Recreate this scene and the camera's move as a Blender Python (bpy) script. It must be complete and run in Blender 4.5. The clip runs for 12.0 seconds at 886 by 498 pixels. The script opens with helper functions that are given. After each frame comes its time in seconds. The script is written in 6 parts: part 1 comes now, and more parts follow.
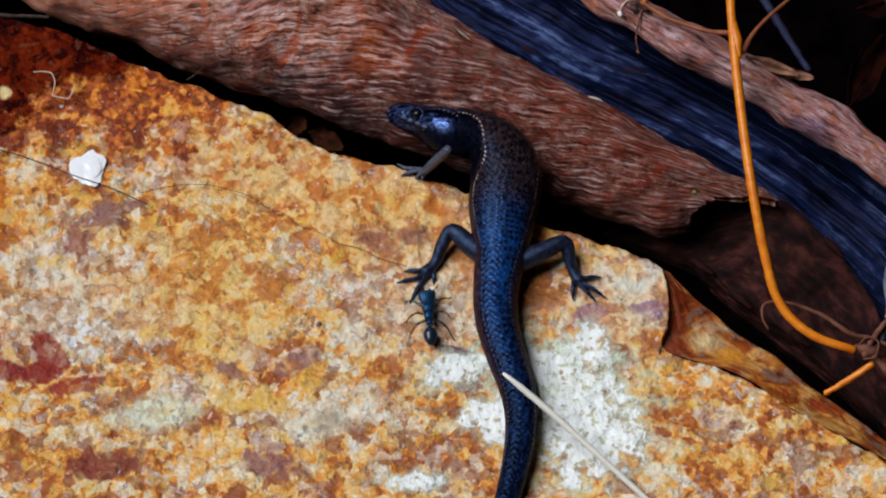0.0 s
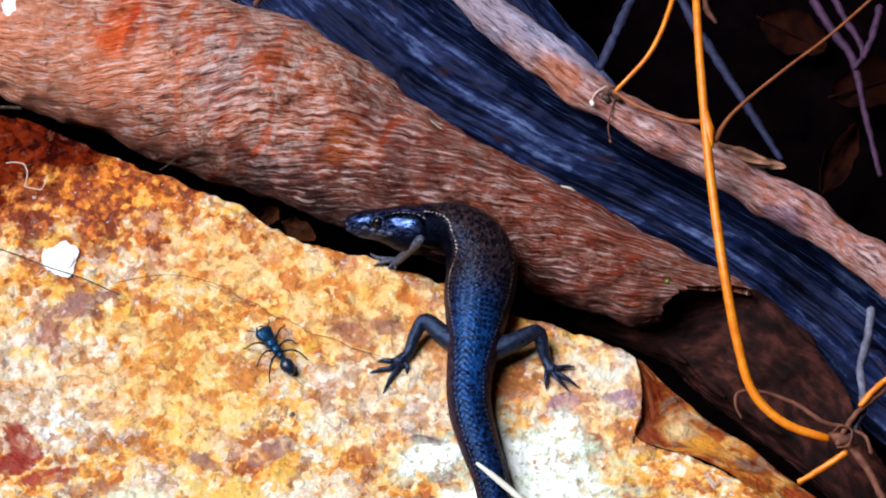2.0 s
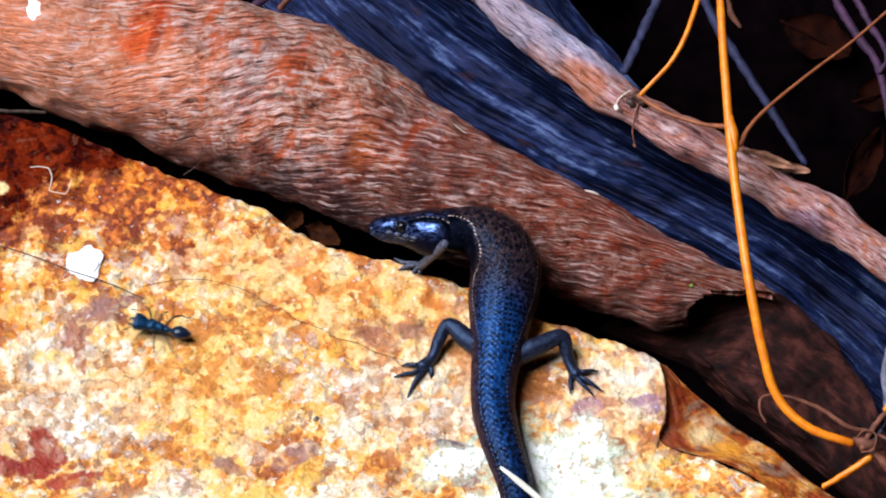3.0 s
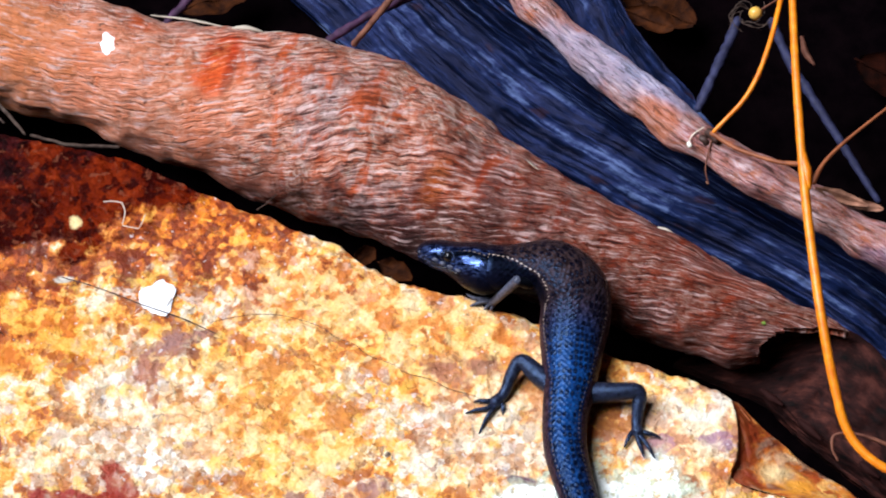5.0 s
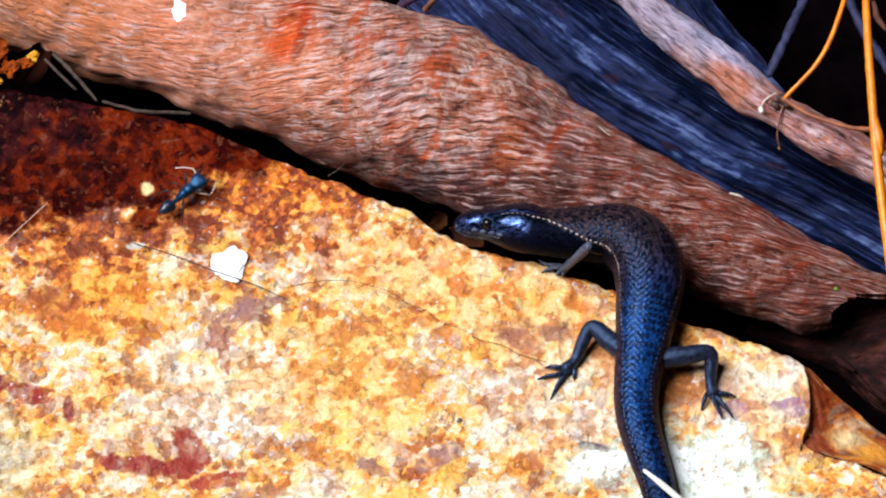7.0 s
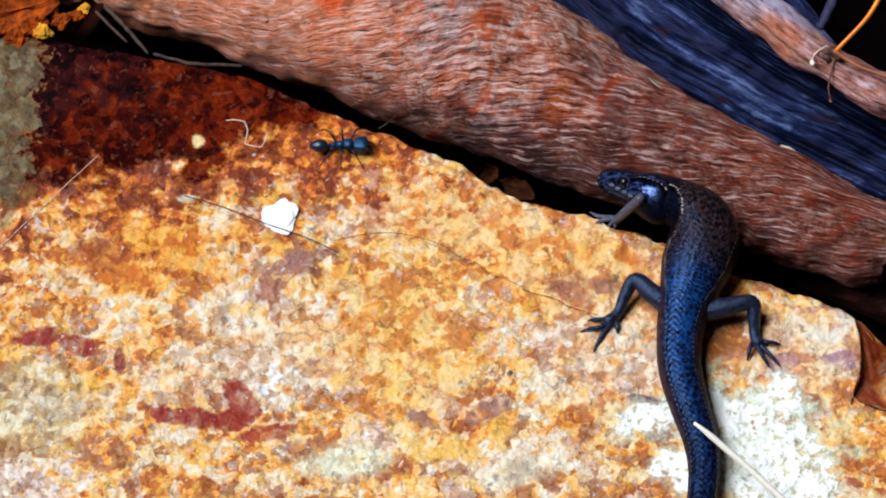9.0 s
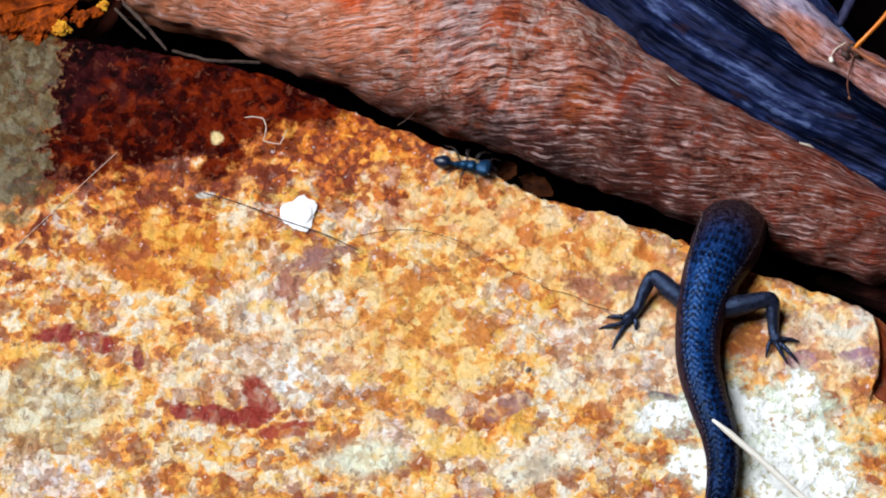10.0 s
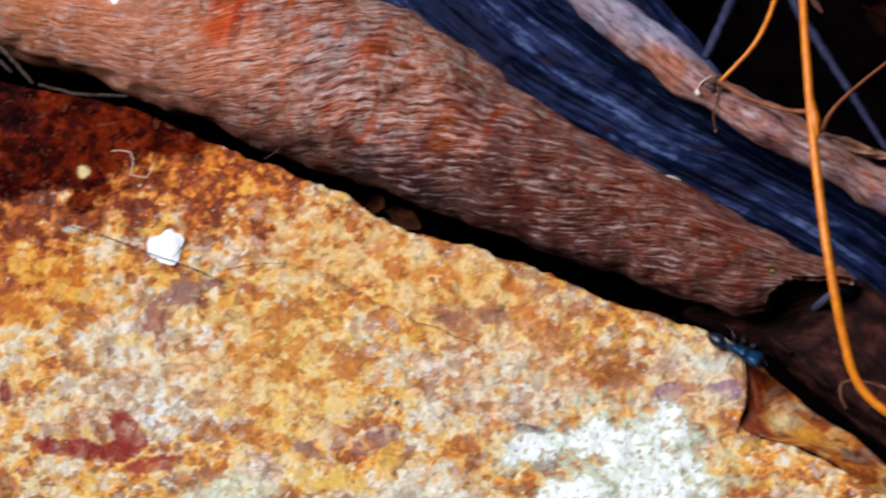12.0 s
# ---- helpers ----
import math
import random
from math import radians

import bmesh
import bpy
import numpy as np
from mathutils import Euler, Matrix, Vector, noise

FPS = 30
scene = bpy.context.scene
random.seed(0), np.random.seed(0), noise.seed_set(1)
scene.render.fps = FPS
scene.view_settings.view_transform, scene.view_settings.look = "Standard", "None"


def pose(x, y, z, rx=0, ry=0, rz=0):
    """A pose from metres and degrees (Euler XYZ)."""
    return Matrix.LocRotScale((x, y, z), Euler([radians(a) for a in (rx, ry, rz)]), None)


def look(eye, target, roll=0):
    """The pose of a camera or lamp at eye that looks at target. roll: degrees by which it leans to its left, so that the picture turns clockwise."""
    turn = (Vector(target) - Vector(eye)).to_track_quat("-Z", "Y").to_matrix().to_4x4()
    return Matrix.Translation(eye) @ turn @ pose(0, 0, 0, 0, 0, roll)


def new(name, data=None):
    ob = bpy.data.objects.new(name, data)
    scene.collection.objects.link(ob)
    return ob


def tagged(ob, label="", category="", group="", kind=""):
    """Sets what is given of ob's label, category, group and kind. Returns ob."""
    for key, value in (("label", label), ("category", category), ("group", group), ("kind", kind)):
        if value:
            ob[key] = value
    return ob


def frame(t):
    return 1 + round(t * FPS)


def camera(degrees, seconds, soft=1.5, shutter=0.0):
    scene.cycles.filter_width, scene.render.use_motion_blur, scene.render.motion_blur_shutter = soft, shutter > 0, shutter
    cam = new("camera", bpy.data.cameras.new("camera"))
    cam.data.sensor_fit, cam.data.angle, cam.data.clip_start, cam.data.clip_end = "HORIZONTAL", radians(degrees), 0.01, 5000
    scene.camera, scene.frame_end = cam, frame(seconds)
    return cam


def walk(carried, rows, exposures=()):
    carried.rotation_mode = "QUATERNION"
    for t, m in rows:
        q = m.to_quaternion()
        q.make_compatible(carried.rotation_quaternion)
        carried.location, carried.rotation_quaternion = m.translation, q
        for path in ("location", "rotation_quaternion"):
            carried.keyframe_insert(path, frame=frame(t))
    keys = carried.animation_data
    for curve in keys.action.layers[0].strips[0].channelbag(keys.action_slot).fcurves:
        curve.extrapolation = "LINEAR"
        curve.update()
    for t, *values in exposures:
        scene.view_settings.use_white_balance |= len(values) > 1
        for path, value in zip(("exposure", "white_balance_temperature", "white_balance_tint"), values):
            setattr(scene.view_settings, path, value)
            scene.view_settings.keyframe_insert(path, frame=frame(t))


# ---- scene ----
# A skink and an ant on an ochre rock beside curled bark; lengths in metres.
cam = camera(12.0, 12.0, soft=2.0, shutter=0.5)
EYE = (0.0000, -0.3800, 0.6582)
# seconds, point on the rock's plane looked at, roll
PATH = [
    (0.0, (-0.00303, -0.01823, 0.0), -0.216),
    (0.1, (-0.00300, -0.01665, 0.0), -0.212),
    (0.2, (-0.00251, -0.01342, 0.0), -0.145),
    (0.3, (-0.00201, -0.01157, 0.0), -0.079),
    (0.4, (-0.00162, -0.00925, 0.0), -0.027),
    (0.5, (-0.00100, -0.00775, 0.0), 0.054),
    (0.7, (0.00018, -0.00478, 0.0), 0.153),
    (1.0, (0.00153, -0.00163, 0.0), 0.244),
    (1.5, (0.00236, -0.00011, 0.0), 0.313),
    (2.0, (0.00178, 0.00025, 0.0), 0.262),
    (2.5, (0.00000, -0.00000, 0.0), 0.000),
    (3.0, (-0.00258, 0.00115, 0.0), -0.285),
    (3.2, (-0.00358, 0.00195, 0.0), -0.388),
    (4.8, (-0.01434, 0.00880, 0.0), -1.542),
    (5.0, (-0.01574, 0.00867, 0.0), -1.694),
    (5.5, (-0.01948, 0.00860, 0.0), -2.141),
    (6.0, (-0.02275, 0.00719, 0.0), -2.574),
    (6.5, (-0.02552, 0.00479, 0.0), -2.948),
    (7.0, (-0.02854, 0.00147, 0.0), -3.431),
    (7.2, (-0.03027, -0.00017, 0.0), -3.667),
    (8.8, (-0.03657, -0.00757, 0.0), -4.541),
    (9.0, (-0.03741, -0.00843, 0.0), -4.658),
    (9.5, (-0.03929, -0.00936, 0.0), -4.928),
    (10.0, (-0.04074, -0.00908, 0.0), -5.088),
    (10.5, (-0.04171, -0.00699, 0.0), -5.229),
    (11.0, (-0.03740, -0.00623, 0.0), -4.603),
    (11.1, (-0.03598, -0.00686, 0.0), -4.438),
    (11.2, (-0.03435, -0.00720, 0.0), -4.240),
    (11.3, (-0.03345, -0.00697, 0.0), -4.131),
    (11.4, (-0.03223, -0.00686, 0.0), -3.983),
    (11.5, (-0.03091, -0.00646, 0.0), -3.818),
    (11.6, (-0.03304, -0.00700, 0.0), -4.119),
    (11.7, (-0.02890, -0.00640, 0.0), -3.579),
    (11.8, (-0.02367, -0.00487, 0.0), -2.888),
    (11.9, (-0.02035, -0.00334, 0.0), -2.454),
    (12.0, (-0.01707, -0.00207, 0.0), -2.029),
]
EXPOSURES = [(t, stops, 5900 - 170 * max(0.0, 1 - abs(t - 4.5) / 4), 10) for t, stops in ((0.0, 1.15), (0.5, 1.32), (1.0, 1.53), (1.5, 1.71), (2.0, 1.9), (3.0, 2.05), (5.0, 2.15), (6.0, 2.2), (7.0, 2.1), (9.0, 1.72), (10.0, 1.70), (11.0, 1.72), (11.5, 1.65), (12.0, 1.5))]
walk(cam, [(t, look(EYE, target, roll)) for t, target, roll in PATH], EXPOSURES)

# ---- world and sun ----
SUN_ELEVATION, SUN_HEADING = 58.0, -82.0   # heading: degrees from +y towards +x, where the sun stands
sky_world = bpy.data.worlds.new("sky")
sky_world.use_nodes = True
sky_tree = sky_world.node_tree
sky = sky_tree.nodes.new("ShaderNodeTexSky")
sky.sky_type, sky.sun_disc = "NISHITA", False
sky.sun_elevation, sky.sun_rotation = radians(SUN_ELEVATION), radians(SUN_HEADING)
sky_tree.nodes["Background"].inputs["Strength"].default_value = 0.15
sky_tree.links.new(sky.outputs[0], sky_tree.nodes["Background"].inputs["Color"])
sun_lamp = bpy.data.lights.new("sun", "SUN")
sun_lamp.energy, sun_lamp.angle, sun_lamp.color = 1.5, radians(40), (1.0, 0.97, 0.94)
sun = new("sun", sun_lamp)
_e, _h = radians(SUN_ELEVATION), radians(SUN_HEADING)
sun.matrix_world = look((2 * math.cos(_e) * math.sin(_h), 2 * math.cos(_e) * math.cos(_h), 2 * math.sin(_e)), (0, 0, 0))


# ---- material helpers ----
class Shader:
    """A node material under construction: a few short calls for the nodes used here."""

    def __init__(self, name, rough=0.7, metal=0.0, spec=0.5):
        self.material = bpy.data.materials.new(name)
        self.material.use_nodes = True
        self.tree = self.material.node_tree
        self.bsdf = self.tree.nodes["Principled BSDF"]
        self.set("Roughness", rough), self.set("Metallic", metal), self.set("Specular IOR Level", spec)

    def node(self, kind, **inputs):
        n = self.tree.nodes.new(kind)
        for key, value in inputs.items():
            self.put(n.inputs[key.replace("_", " ")], value)
        return n

    def put(self, socket, value):
        if isinstance(value, bpy.types.NodeSocket):
            self.tree.links.new(value, socket)
        else:
            socket.default_value = value

    def set(self, key, value):
        if isinstance(value, tuple) and len(value) == 3 and key != "Normal":
            value = (*value, 1)
        self.put(self.bsdf.inputs[key], value)
        return self

    def coords(self, which="Object"):
        return self.tree.nodes.new("ShaderNodeTexCoord").outputs[which]

    def mapped(self, vector, location=(0, 0, 0), rotation=(0, 0, 0), scale=(1, 1, 1), inverse=False):
        n = self.node("ShaderNodeMapping", Vector=vector, Location=location, Rotation=rotation, Scale=scale)
        n.vector_type = "TEXTURE" if inverse else "POINT"
        return n.outputs[0]

    def noise(self, vector, scale, detail=6.0, rough=0.6, distortion=0.0):
        return self.node("ShaderNodeTexNoise", Vector=vector, Scale=scale, Detail=detail, Roughness=rough, Distortion=distortion).outputs[0]

    def cells(self, vector, scale, randomness=1.0, feature="F1", out=0):
        n = self.node("ShaderNodeTexVoronoi", Vector=vector, Scale=scale, Randomness=randomness)
        n.feature = feature
        return n.outputs[out]

    def ramp(self, fac, *stops):
        n = self.node("ShaderNodeValToRGB", Fac=fac)
        elements = n.color_ramp.elements
        while len(elements) < len(stops):
            elements.new(0.5)
        for e, (at, colour) in zip(elements, stops):
            e.position = at
            e.color = (colour, colour, colour, 1) if isinstance(colour, float) else (*colour, 1)
        return n.outputs[0]

    def span(self, value, low, high, a=0.0, b=1.0):
        n = self.node("ShaderNodeMapRange", Value=value)
        n.interpolation_type = "SMOOTHSTEP"
        for i, v in enumerate((low, high, a, b)):
            n.inputs[i + 1].default_value = v
        return n.outputs[0]

    def math(self, op, a, b=0.0):
        n = self.tree.nodes.new("ShaderNodeMath")
        n.operation = op
        self.put(n.inputs[0], a), self.put(n.inputs[1], b)
        return n.outputs[0]

    def mix(self, fac, a, b, blend="MIX"):
        n = self.tree.nodes.new("ShaderNodeMix")
        n.data_type, n.blend_type = "RGBA", blend
        self.put(n.inputs[0], fac)
        self.put(n.inputs[6], (*a, 1) if isinstance(a, tuple) else a)
        self.put(n.inputs[7], (*b, 1) if isinstance(b, tuple) else b)
        return n.outputs[2]

    def patch(self, vector, centre, radii, turn=0.0, wobble=None, amount=0.8, soft=0.15):
        """A mask, 1 inside an uneven oval stain."""
        v = self.mapped(vector, (centre[0], centre[1], 0), (0, 0, radians(turn)), (radii[0], radii[1], 1.0), True)
        n = self.tree.nodes.new("ShaderNodeVectorMath")
        n.operation = "LENGTH"
        self.put(n.inputs[0], v)
        d = n.outputs["Value"]
        if wobble is not None:
            d = self.math("ADD", d, self.math("MULTIPLY", self.math("SUBTRACT", wobble, 0.5), amount * 2))
        return self.span(d, 1 + soft, 1 - soft)

    def blobs(self, vector, scale, smooth=0.3):
        """Three random values for each soft-edged grain."""
        n = self.node("ShaderNodeTexVoronoi", Vector=vector, Scale=scale)
        n.feature = "SMOOTH_F1"
        n.inputs["Smoothness"].default_value = smooth
        return self.node("ShaderNodeSeparateXYZ", Vector=n.outputs["Color"]).outputs

    def half(self, vector, a, b, wobble, amount=0.004, soft=0.0012):
        """A mask, 1 on the left of the line from a to b, with an uneven edge; lengths in metres."""
        run = Vector((b[0] - a[0], b[1] - a[1]))
        across = Vector((-run.y, run.x)).normalized()
        n = self.tree.nodes.new("ShaderNodeVectorMath")
        n.operation = "DOT_PRODUCT"
        self.put(n.inputs[0], vector)
        n.inputs[1].default_value = (across.x, across.y, 0)
        d = self.math("SUBTRACT", n.outputs["Value"], across.x * a[0] + across.y * a[1])
        d = self.math("ADD", d, self.math("MULTIPLY", self.math("SUBTRACT", wobble, 0.5), amount * 2))
        return self.span(d, -soft, soft)

    def total(self, *terms):
        """Sum of (value, weight) about their middles, round 0.5."""
        out = 0.5
        for value, weight in terms:
            out = self.math("ADD", out, self.math("MULTIPLY", self.math("SUBTRACT", value, 0.5), weight))
        return out

    def bump(self, height, strength=0.5, distance=0.0005):
        n = self.node("ShaderNodeBump", Height=height, Strength=strength, Distance=distance)
        self.set("Normal", n.outputs[0])
        return self


def rock_material():
    s = Shader("ochre_rock", rough=0.5, spec=0.22)
    p = s.coords()
    bend = s.node("ShaderNodeVectorMath", Vector=p)
    bend.operation = "ADD"
    s.put(bend.inputs[1], s.mapped(s.node("ShaderNodeTexNoise", Vector=p, Scale=600.0, Detail=4.0, Roughness=0.6).outputs[1], (-0.0011, -0.0011, -0.0011), (0, 0, 0), (0.0022, 0.0022, 0.0022)))
    grain = s.node("ShaderNodeSeparateXYZ", Vector=s.cells(bend.outputs[0], 360, 1.0, "F1", 1)).outputs[0]
    grain2 = s.node("ShaderNodeSeparateXYZ", Vector=s.cells(s.mapped(bend.outputs[0], (0.3, 0.2, 0.1)), 780, 1.0, "F1", 1)).outputs[0]
    shift = s.math("ADD", s.math("MULTIPLY", s.math("SUBTRACT", grain, 0.5), 0.09), s.math("MULTIPLY", s.math("SUBTRACT", grain2, 0.5), 0.05))
    large, small, tiny = s.blobs(bend.outputs[0], 230, 0.35), s.blobs(s.mapped(bend.outputs[0], (0.4, 0.1, 0.3)), 560, 0.25), s.blobs(s.mapped(bend.outputs[0], (0.2, 0.7, 0.5)), 1250, 0.2)
    broad = s.noise(p, 40, 3)
    patchy = s.math("ADD", s.noise(p, 125, 4, 0.5, 0.7), shift)
    patchy2 = s.math("ADD", s.noise(s.mapped(p, (0.31, 0.17, 0)), 150, 6, 0.58, 0.6), s.math("MULTIPLY", shift, 0.8))
    patchy3 = s.math("SUBTRACT", s.noise(s.mapped(p, (0.77, 0.43, 0)), 230, 6, 0.6, 0.3), s.math("MULTIPLY", shift, 0.7))
    fine = s.noise(p, 900, 5, 0.75)
    middle = s.noise(s.mapped(p, (0.13, 0.57, 0)), 270, 4, 0.5, 1.2)
    region = s.noise(s.mapped(p, (0.71, 0.23, 0)), 62, 4, 0.6, 0.6)
    tone = s.total((patchy, 0.26), (middle, 0.24), (large[0], 0.19), (small[0], 0.22), (tiny[0], 0.08))
    colour = s.ramp(tone, (0.385, (0.34, 0.085, 0.022)), (0.44, (0.72, 0.25, 0.036)), (0.49, (0.82, 0.40, 0.078)), (0.54, (0.83, 0.51, 0.17)), (0.59, (0.82, 0.62, 0.36)), (0.64, (0.84, 0.75, 0.57)))
    # clear orange-yellow ground in places
    colour = s.mix(s.span(region, 0.47, 0.62, 0.0, 0.65), colour, s.ramp(tone, (0.40, (0.50, 0.15, 0.025)), (0.48, (0.78, 0.35, 0.055)), (0.57, (0.83, 0.53, 0.15))))
    # grey-white and bluish quartz grains, in clusters
    quartz = s.total((patchy2, 0.55), (large[1], 0.27), (small[1], 0.27), (region, -0.45))
    colour = s.mix(s.span(quartz, 0.53, 0.62, 0.0, 0.56), colour, s.mix(s.span(s.total((tiny[1], 0.5), (fine, 0.8)), 0.36, 0.62), (0.60, 0.50, 0.37), (0.83, 0.79, 0.71)))
    # mauve-brown iron grains
    iron = s.total((patchy3, 0.52), (large[2], 0.27), (small[2], 0.30))
    colour = s.mix(s.span(iron, 0.562, 0.64, 0.0, 0.78), colour, s.mix(s.span(tiny[2], 0.35, 0.65), (0.26, 0.080, 0.028), (0.37, 0.175, 0.105)))
    # bluish-white clusters of clean quartz
    for centre, radii in (((-0.0732, -0.0199), (0.0042, 0.0034)), ((-0.0595, -0.0210), (0.0020, 0.0016)), ((-0.0609, -0.0346), (0.0060, 0.0034)), ((-0.0726, -0.0325), (0.0050, 0.0030)), ((-0.0475, -0.0469), (0.0032, 0.0026)), ((-0.1081, -0.0551), (0.0065, 0.0035)), ((-0.1078, -0.0395), (0.0040, 0.0025)), ((-0.0072, -0.0333), (0.0050, 0.0030)), ((-0.0180, -0.0262), (0.0055, 0.0022))):
        area = s.patch(p, centre, radii, 0, s.total((patchy2, 0.8), (small[1], 0.8)), 1.6, 0.35)
        colour = s.mix(s.math("MULTIPLY", area, 0.58), colour, s.mix(s.span(s.total((tiny[1], 0.6), (small[0], 0.5)), 0.36, 0.60), (0.54, 0.47, 0.37), (0.85, 0.87, 0.90)))
    # rust along the joints between the grains
    joint = s.math("MULTIPLY", s.span(s.cells(bend.outputs[0], 560, 1.0, "DISTANCE_TO_EDGE"), 0.13, 0.03), s.span(patchy3, 0.42, 0.58))
    colour = s.mix(s.math("MULTIPLY", joint, 0.38), colour, (0.42, 0.14, 0.025))
    # broad warm, grey and greenish areas
    breakup = s.span(tone, 0.40, 0.58)
    for centre, radii, turn, dull, light, much in (
            ((-0.0227, -0.0075, 0.0000), (0.034, 0.0085), -26, (0.62, 0.20, 0.03), (0.82, 0.50, 0.16), 0.75), ((-0.0905, -0.0092, 0.0000), (0.015, 0.0075), 0, (0.56, 0.15, 0.010), (0.80, 0.38, 0.04), 0.9),
            ((-0.0653, 0.0165, 0.0000), (0.017, 0.0085), -26, (0.34, 0.06, 0.006), (0.74, 0.33, 0.04), 0.9),
            ((-0.0524, -0.0511, 0.0000), (0.0055, 0.0035), 0, (0.46, 0.46, 0.30), (0.74, 0.78, 0.60), 0.8), ((-0.0240, -0.0530, 0.0000), (0.007, 0.003), 10, (0.50, 0.46, 0.34), (0.78, 0.78, 0.64), 0.8),
            ((-0.0444, -0.0276, 0.0000), (0.013, 0.015), 0, (0.66, 0.26, 0.04), (0.82, 0.54, 0.16), 0.7), ((-0.0709, -0.0287, 0.0000), (0.015, 0.010), 20, (0.58, 0.36, 0.16), (0.82, 0.75, 0.60), 0.45),
            ((-0.1094, -0.0411, 0.0000), (0.013, 0.008), 0, (0.40, 0.34, 0.16), (0.68, 0.64, 0.42), 0.6), ((-0.0064, -0.0299, 0.0000), (0.012, 0.010), 0, (0.60, 0.36, 0.18), (0.82, 0.74, 0.58), 0.45), ((0.0276, -0.0287, 0.0000), (0.010, 0.009), 0, (0.58, 0.32, 0.18), (0.80, 0.62, 0.38), 0.65)):
        area = s.patch(p, centre, radii, turn, s.noise(p, 110, 6, 0.65), 1.3, 0.5)
        colour = s.mix(s.math("MULTIPLY", area, much), colour, s.mix(breakup, dull, light))
    yellow = s.span(s.noise(s.mapped(p, (0.2, 0.9, 0)), 210, 5, 0.6), 0.56, 0.66)
    colour = s.mix(s.math("MULTIPLY", yellow, 0.55), colour, (0.80, 0.50, 0.07))
    wob = s.math("ADD", s.noise(p, 240, 6, 0.65), s.math("MULTIPLY", shift, 0.7))
    wob_broad = s.math("ADD", s.noise(p, 75, 7, 0.7), s.math("MULTIPLY", shift, 0.6))
    # greenish weathered end of the slab
    end = s.math("MULTIPLY", s.half(p, (-0.1126, 0.0032), (-0.1132, 0.0385), wob, 0.0090, 0.0007), s.half(p, (-0.1204, -0.0010), (-0.1038, -0.0010), wob_broad, 0.040, 0.006))
    colour = s.mix(s.math("MULTIPLY", end, 0.92), colour, s.ramp(s.total((patchy2, 0.7), (small[0], 0.3)), (0.38, (0.040, 0.028, 0.010)), (0.50, (0.072, 0.056, 0.024)), (0.62, (0.12, 0.10, 0.050))))
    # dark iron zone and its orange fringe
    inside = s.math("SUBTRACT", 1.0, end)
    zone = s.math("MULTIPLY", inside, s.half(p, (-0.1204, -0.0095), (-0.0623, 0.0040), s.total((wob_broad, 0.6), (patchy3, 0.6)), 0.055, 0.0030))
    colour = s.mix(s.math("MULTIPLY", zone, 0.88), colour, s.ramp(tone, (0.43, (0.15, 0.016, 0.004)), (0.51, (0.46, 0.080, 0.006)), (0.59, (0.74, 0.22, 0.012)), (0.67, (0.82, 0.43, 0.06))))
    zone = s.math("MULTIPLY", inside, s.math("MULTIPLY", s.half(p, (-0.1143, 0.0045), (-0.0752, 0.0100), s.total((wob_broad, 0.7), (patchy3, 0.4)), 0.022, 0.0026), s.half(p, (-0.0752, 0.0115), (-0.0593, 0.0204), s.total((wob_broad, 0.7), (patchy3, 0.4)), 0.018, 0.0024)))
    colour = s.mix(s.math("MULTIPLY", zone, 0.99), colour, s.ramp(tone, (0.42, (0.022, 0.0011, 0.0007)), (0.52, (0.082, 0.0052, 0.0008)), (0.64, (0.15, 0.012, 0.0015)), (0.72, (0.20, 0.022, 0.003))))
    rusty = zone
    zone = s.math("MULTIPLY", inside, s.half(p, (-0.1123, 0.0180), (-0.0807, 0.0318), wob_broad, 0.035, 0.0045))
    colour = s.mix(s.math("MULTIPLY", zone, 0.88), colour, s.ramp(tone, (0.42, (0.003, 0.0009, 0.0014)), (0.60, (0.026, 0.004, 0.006))))
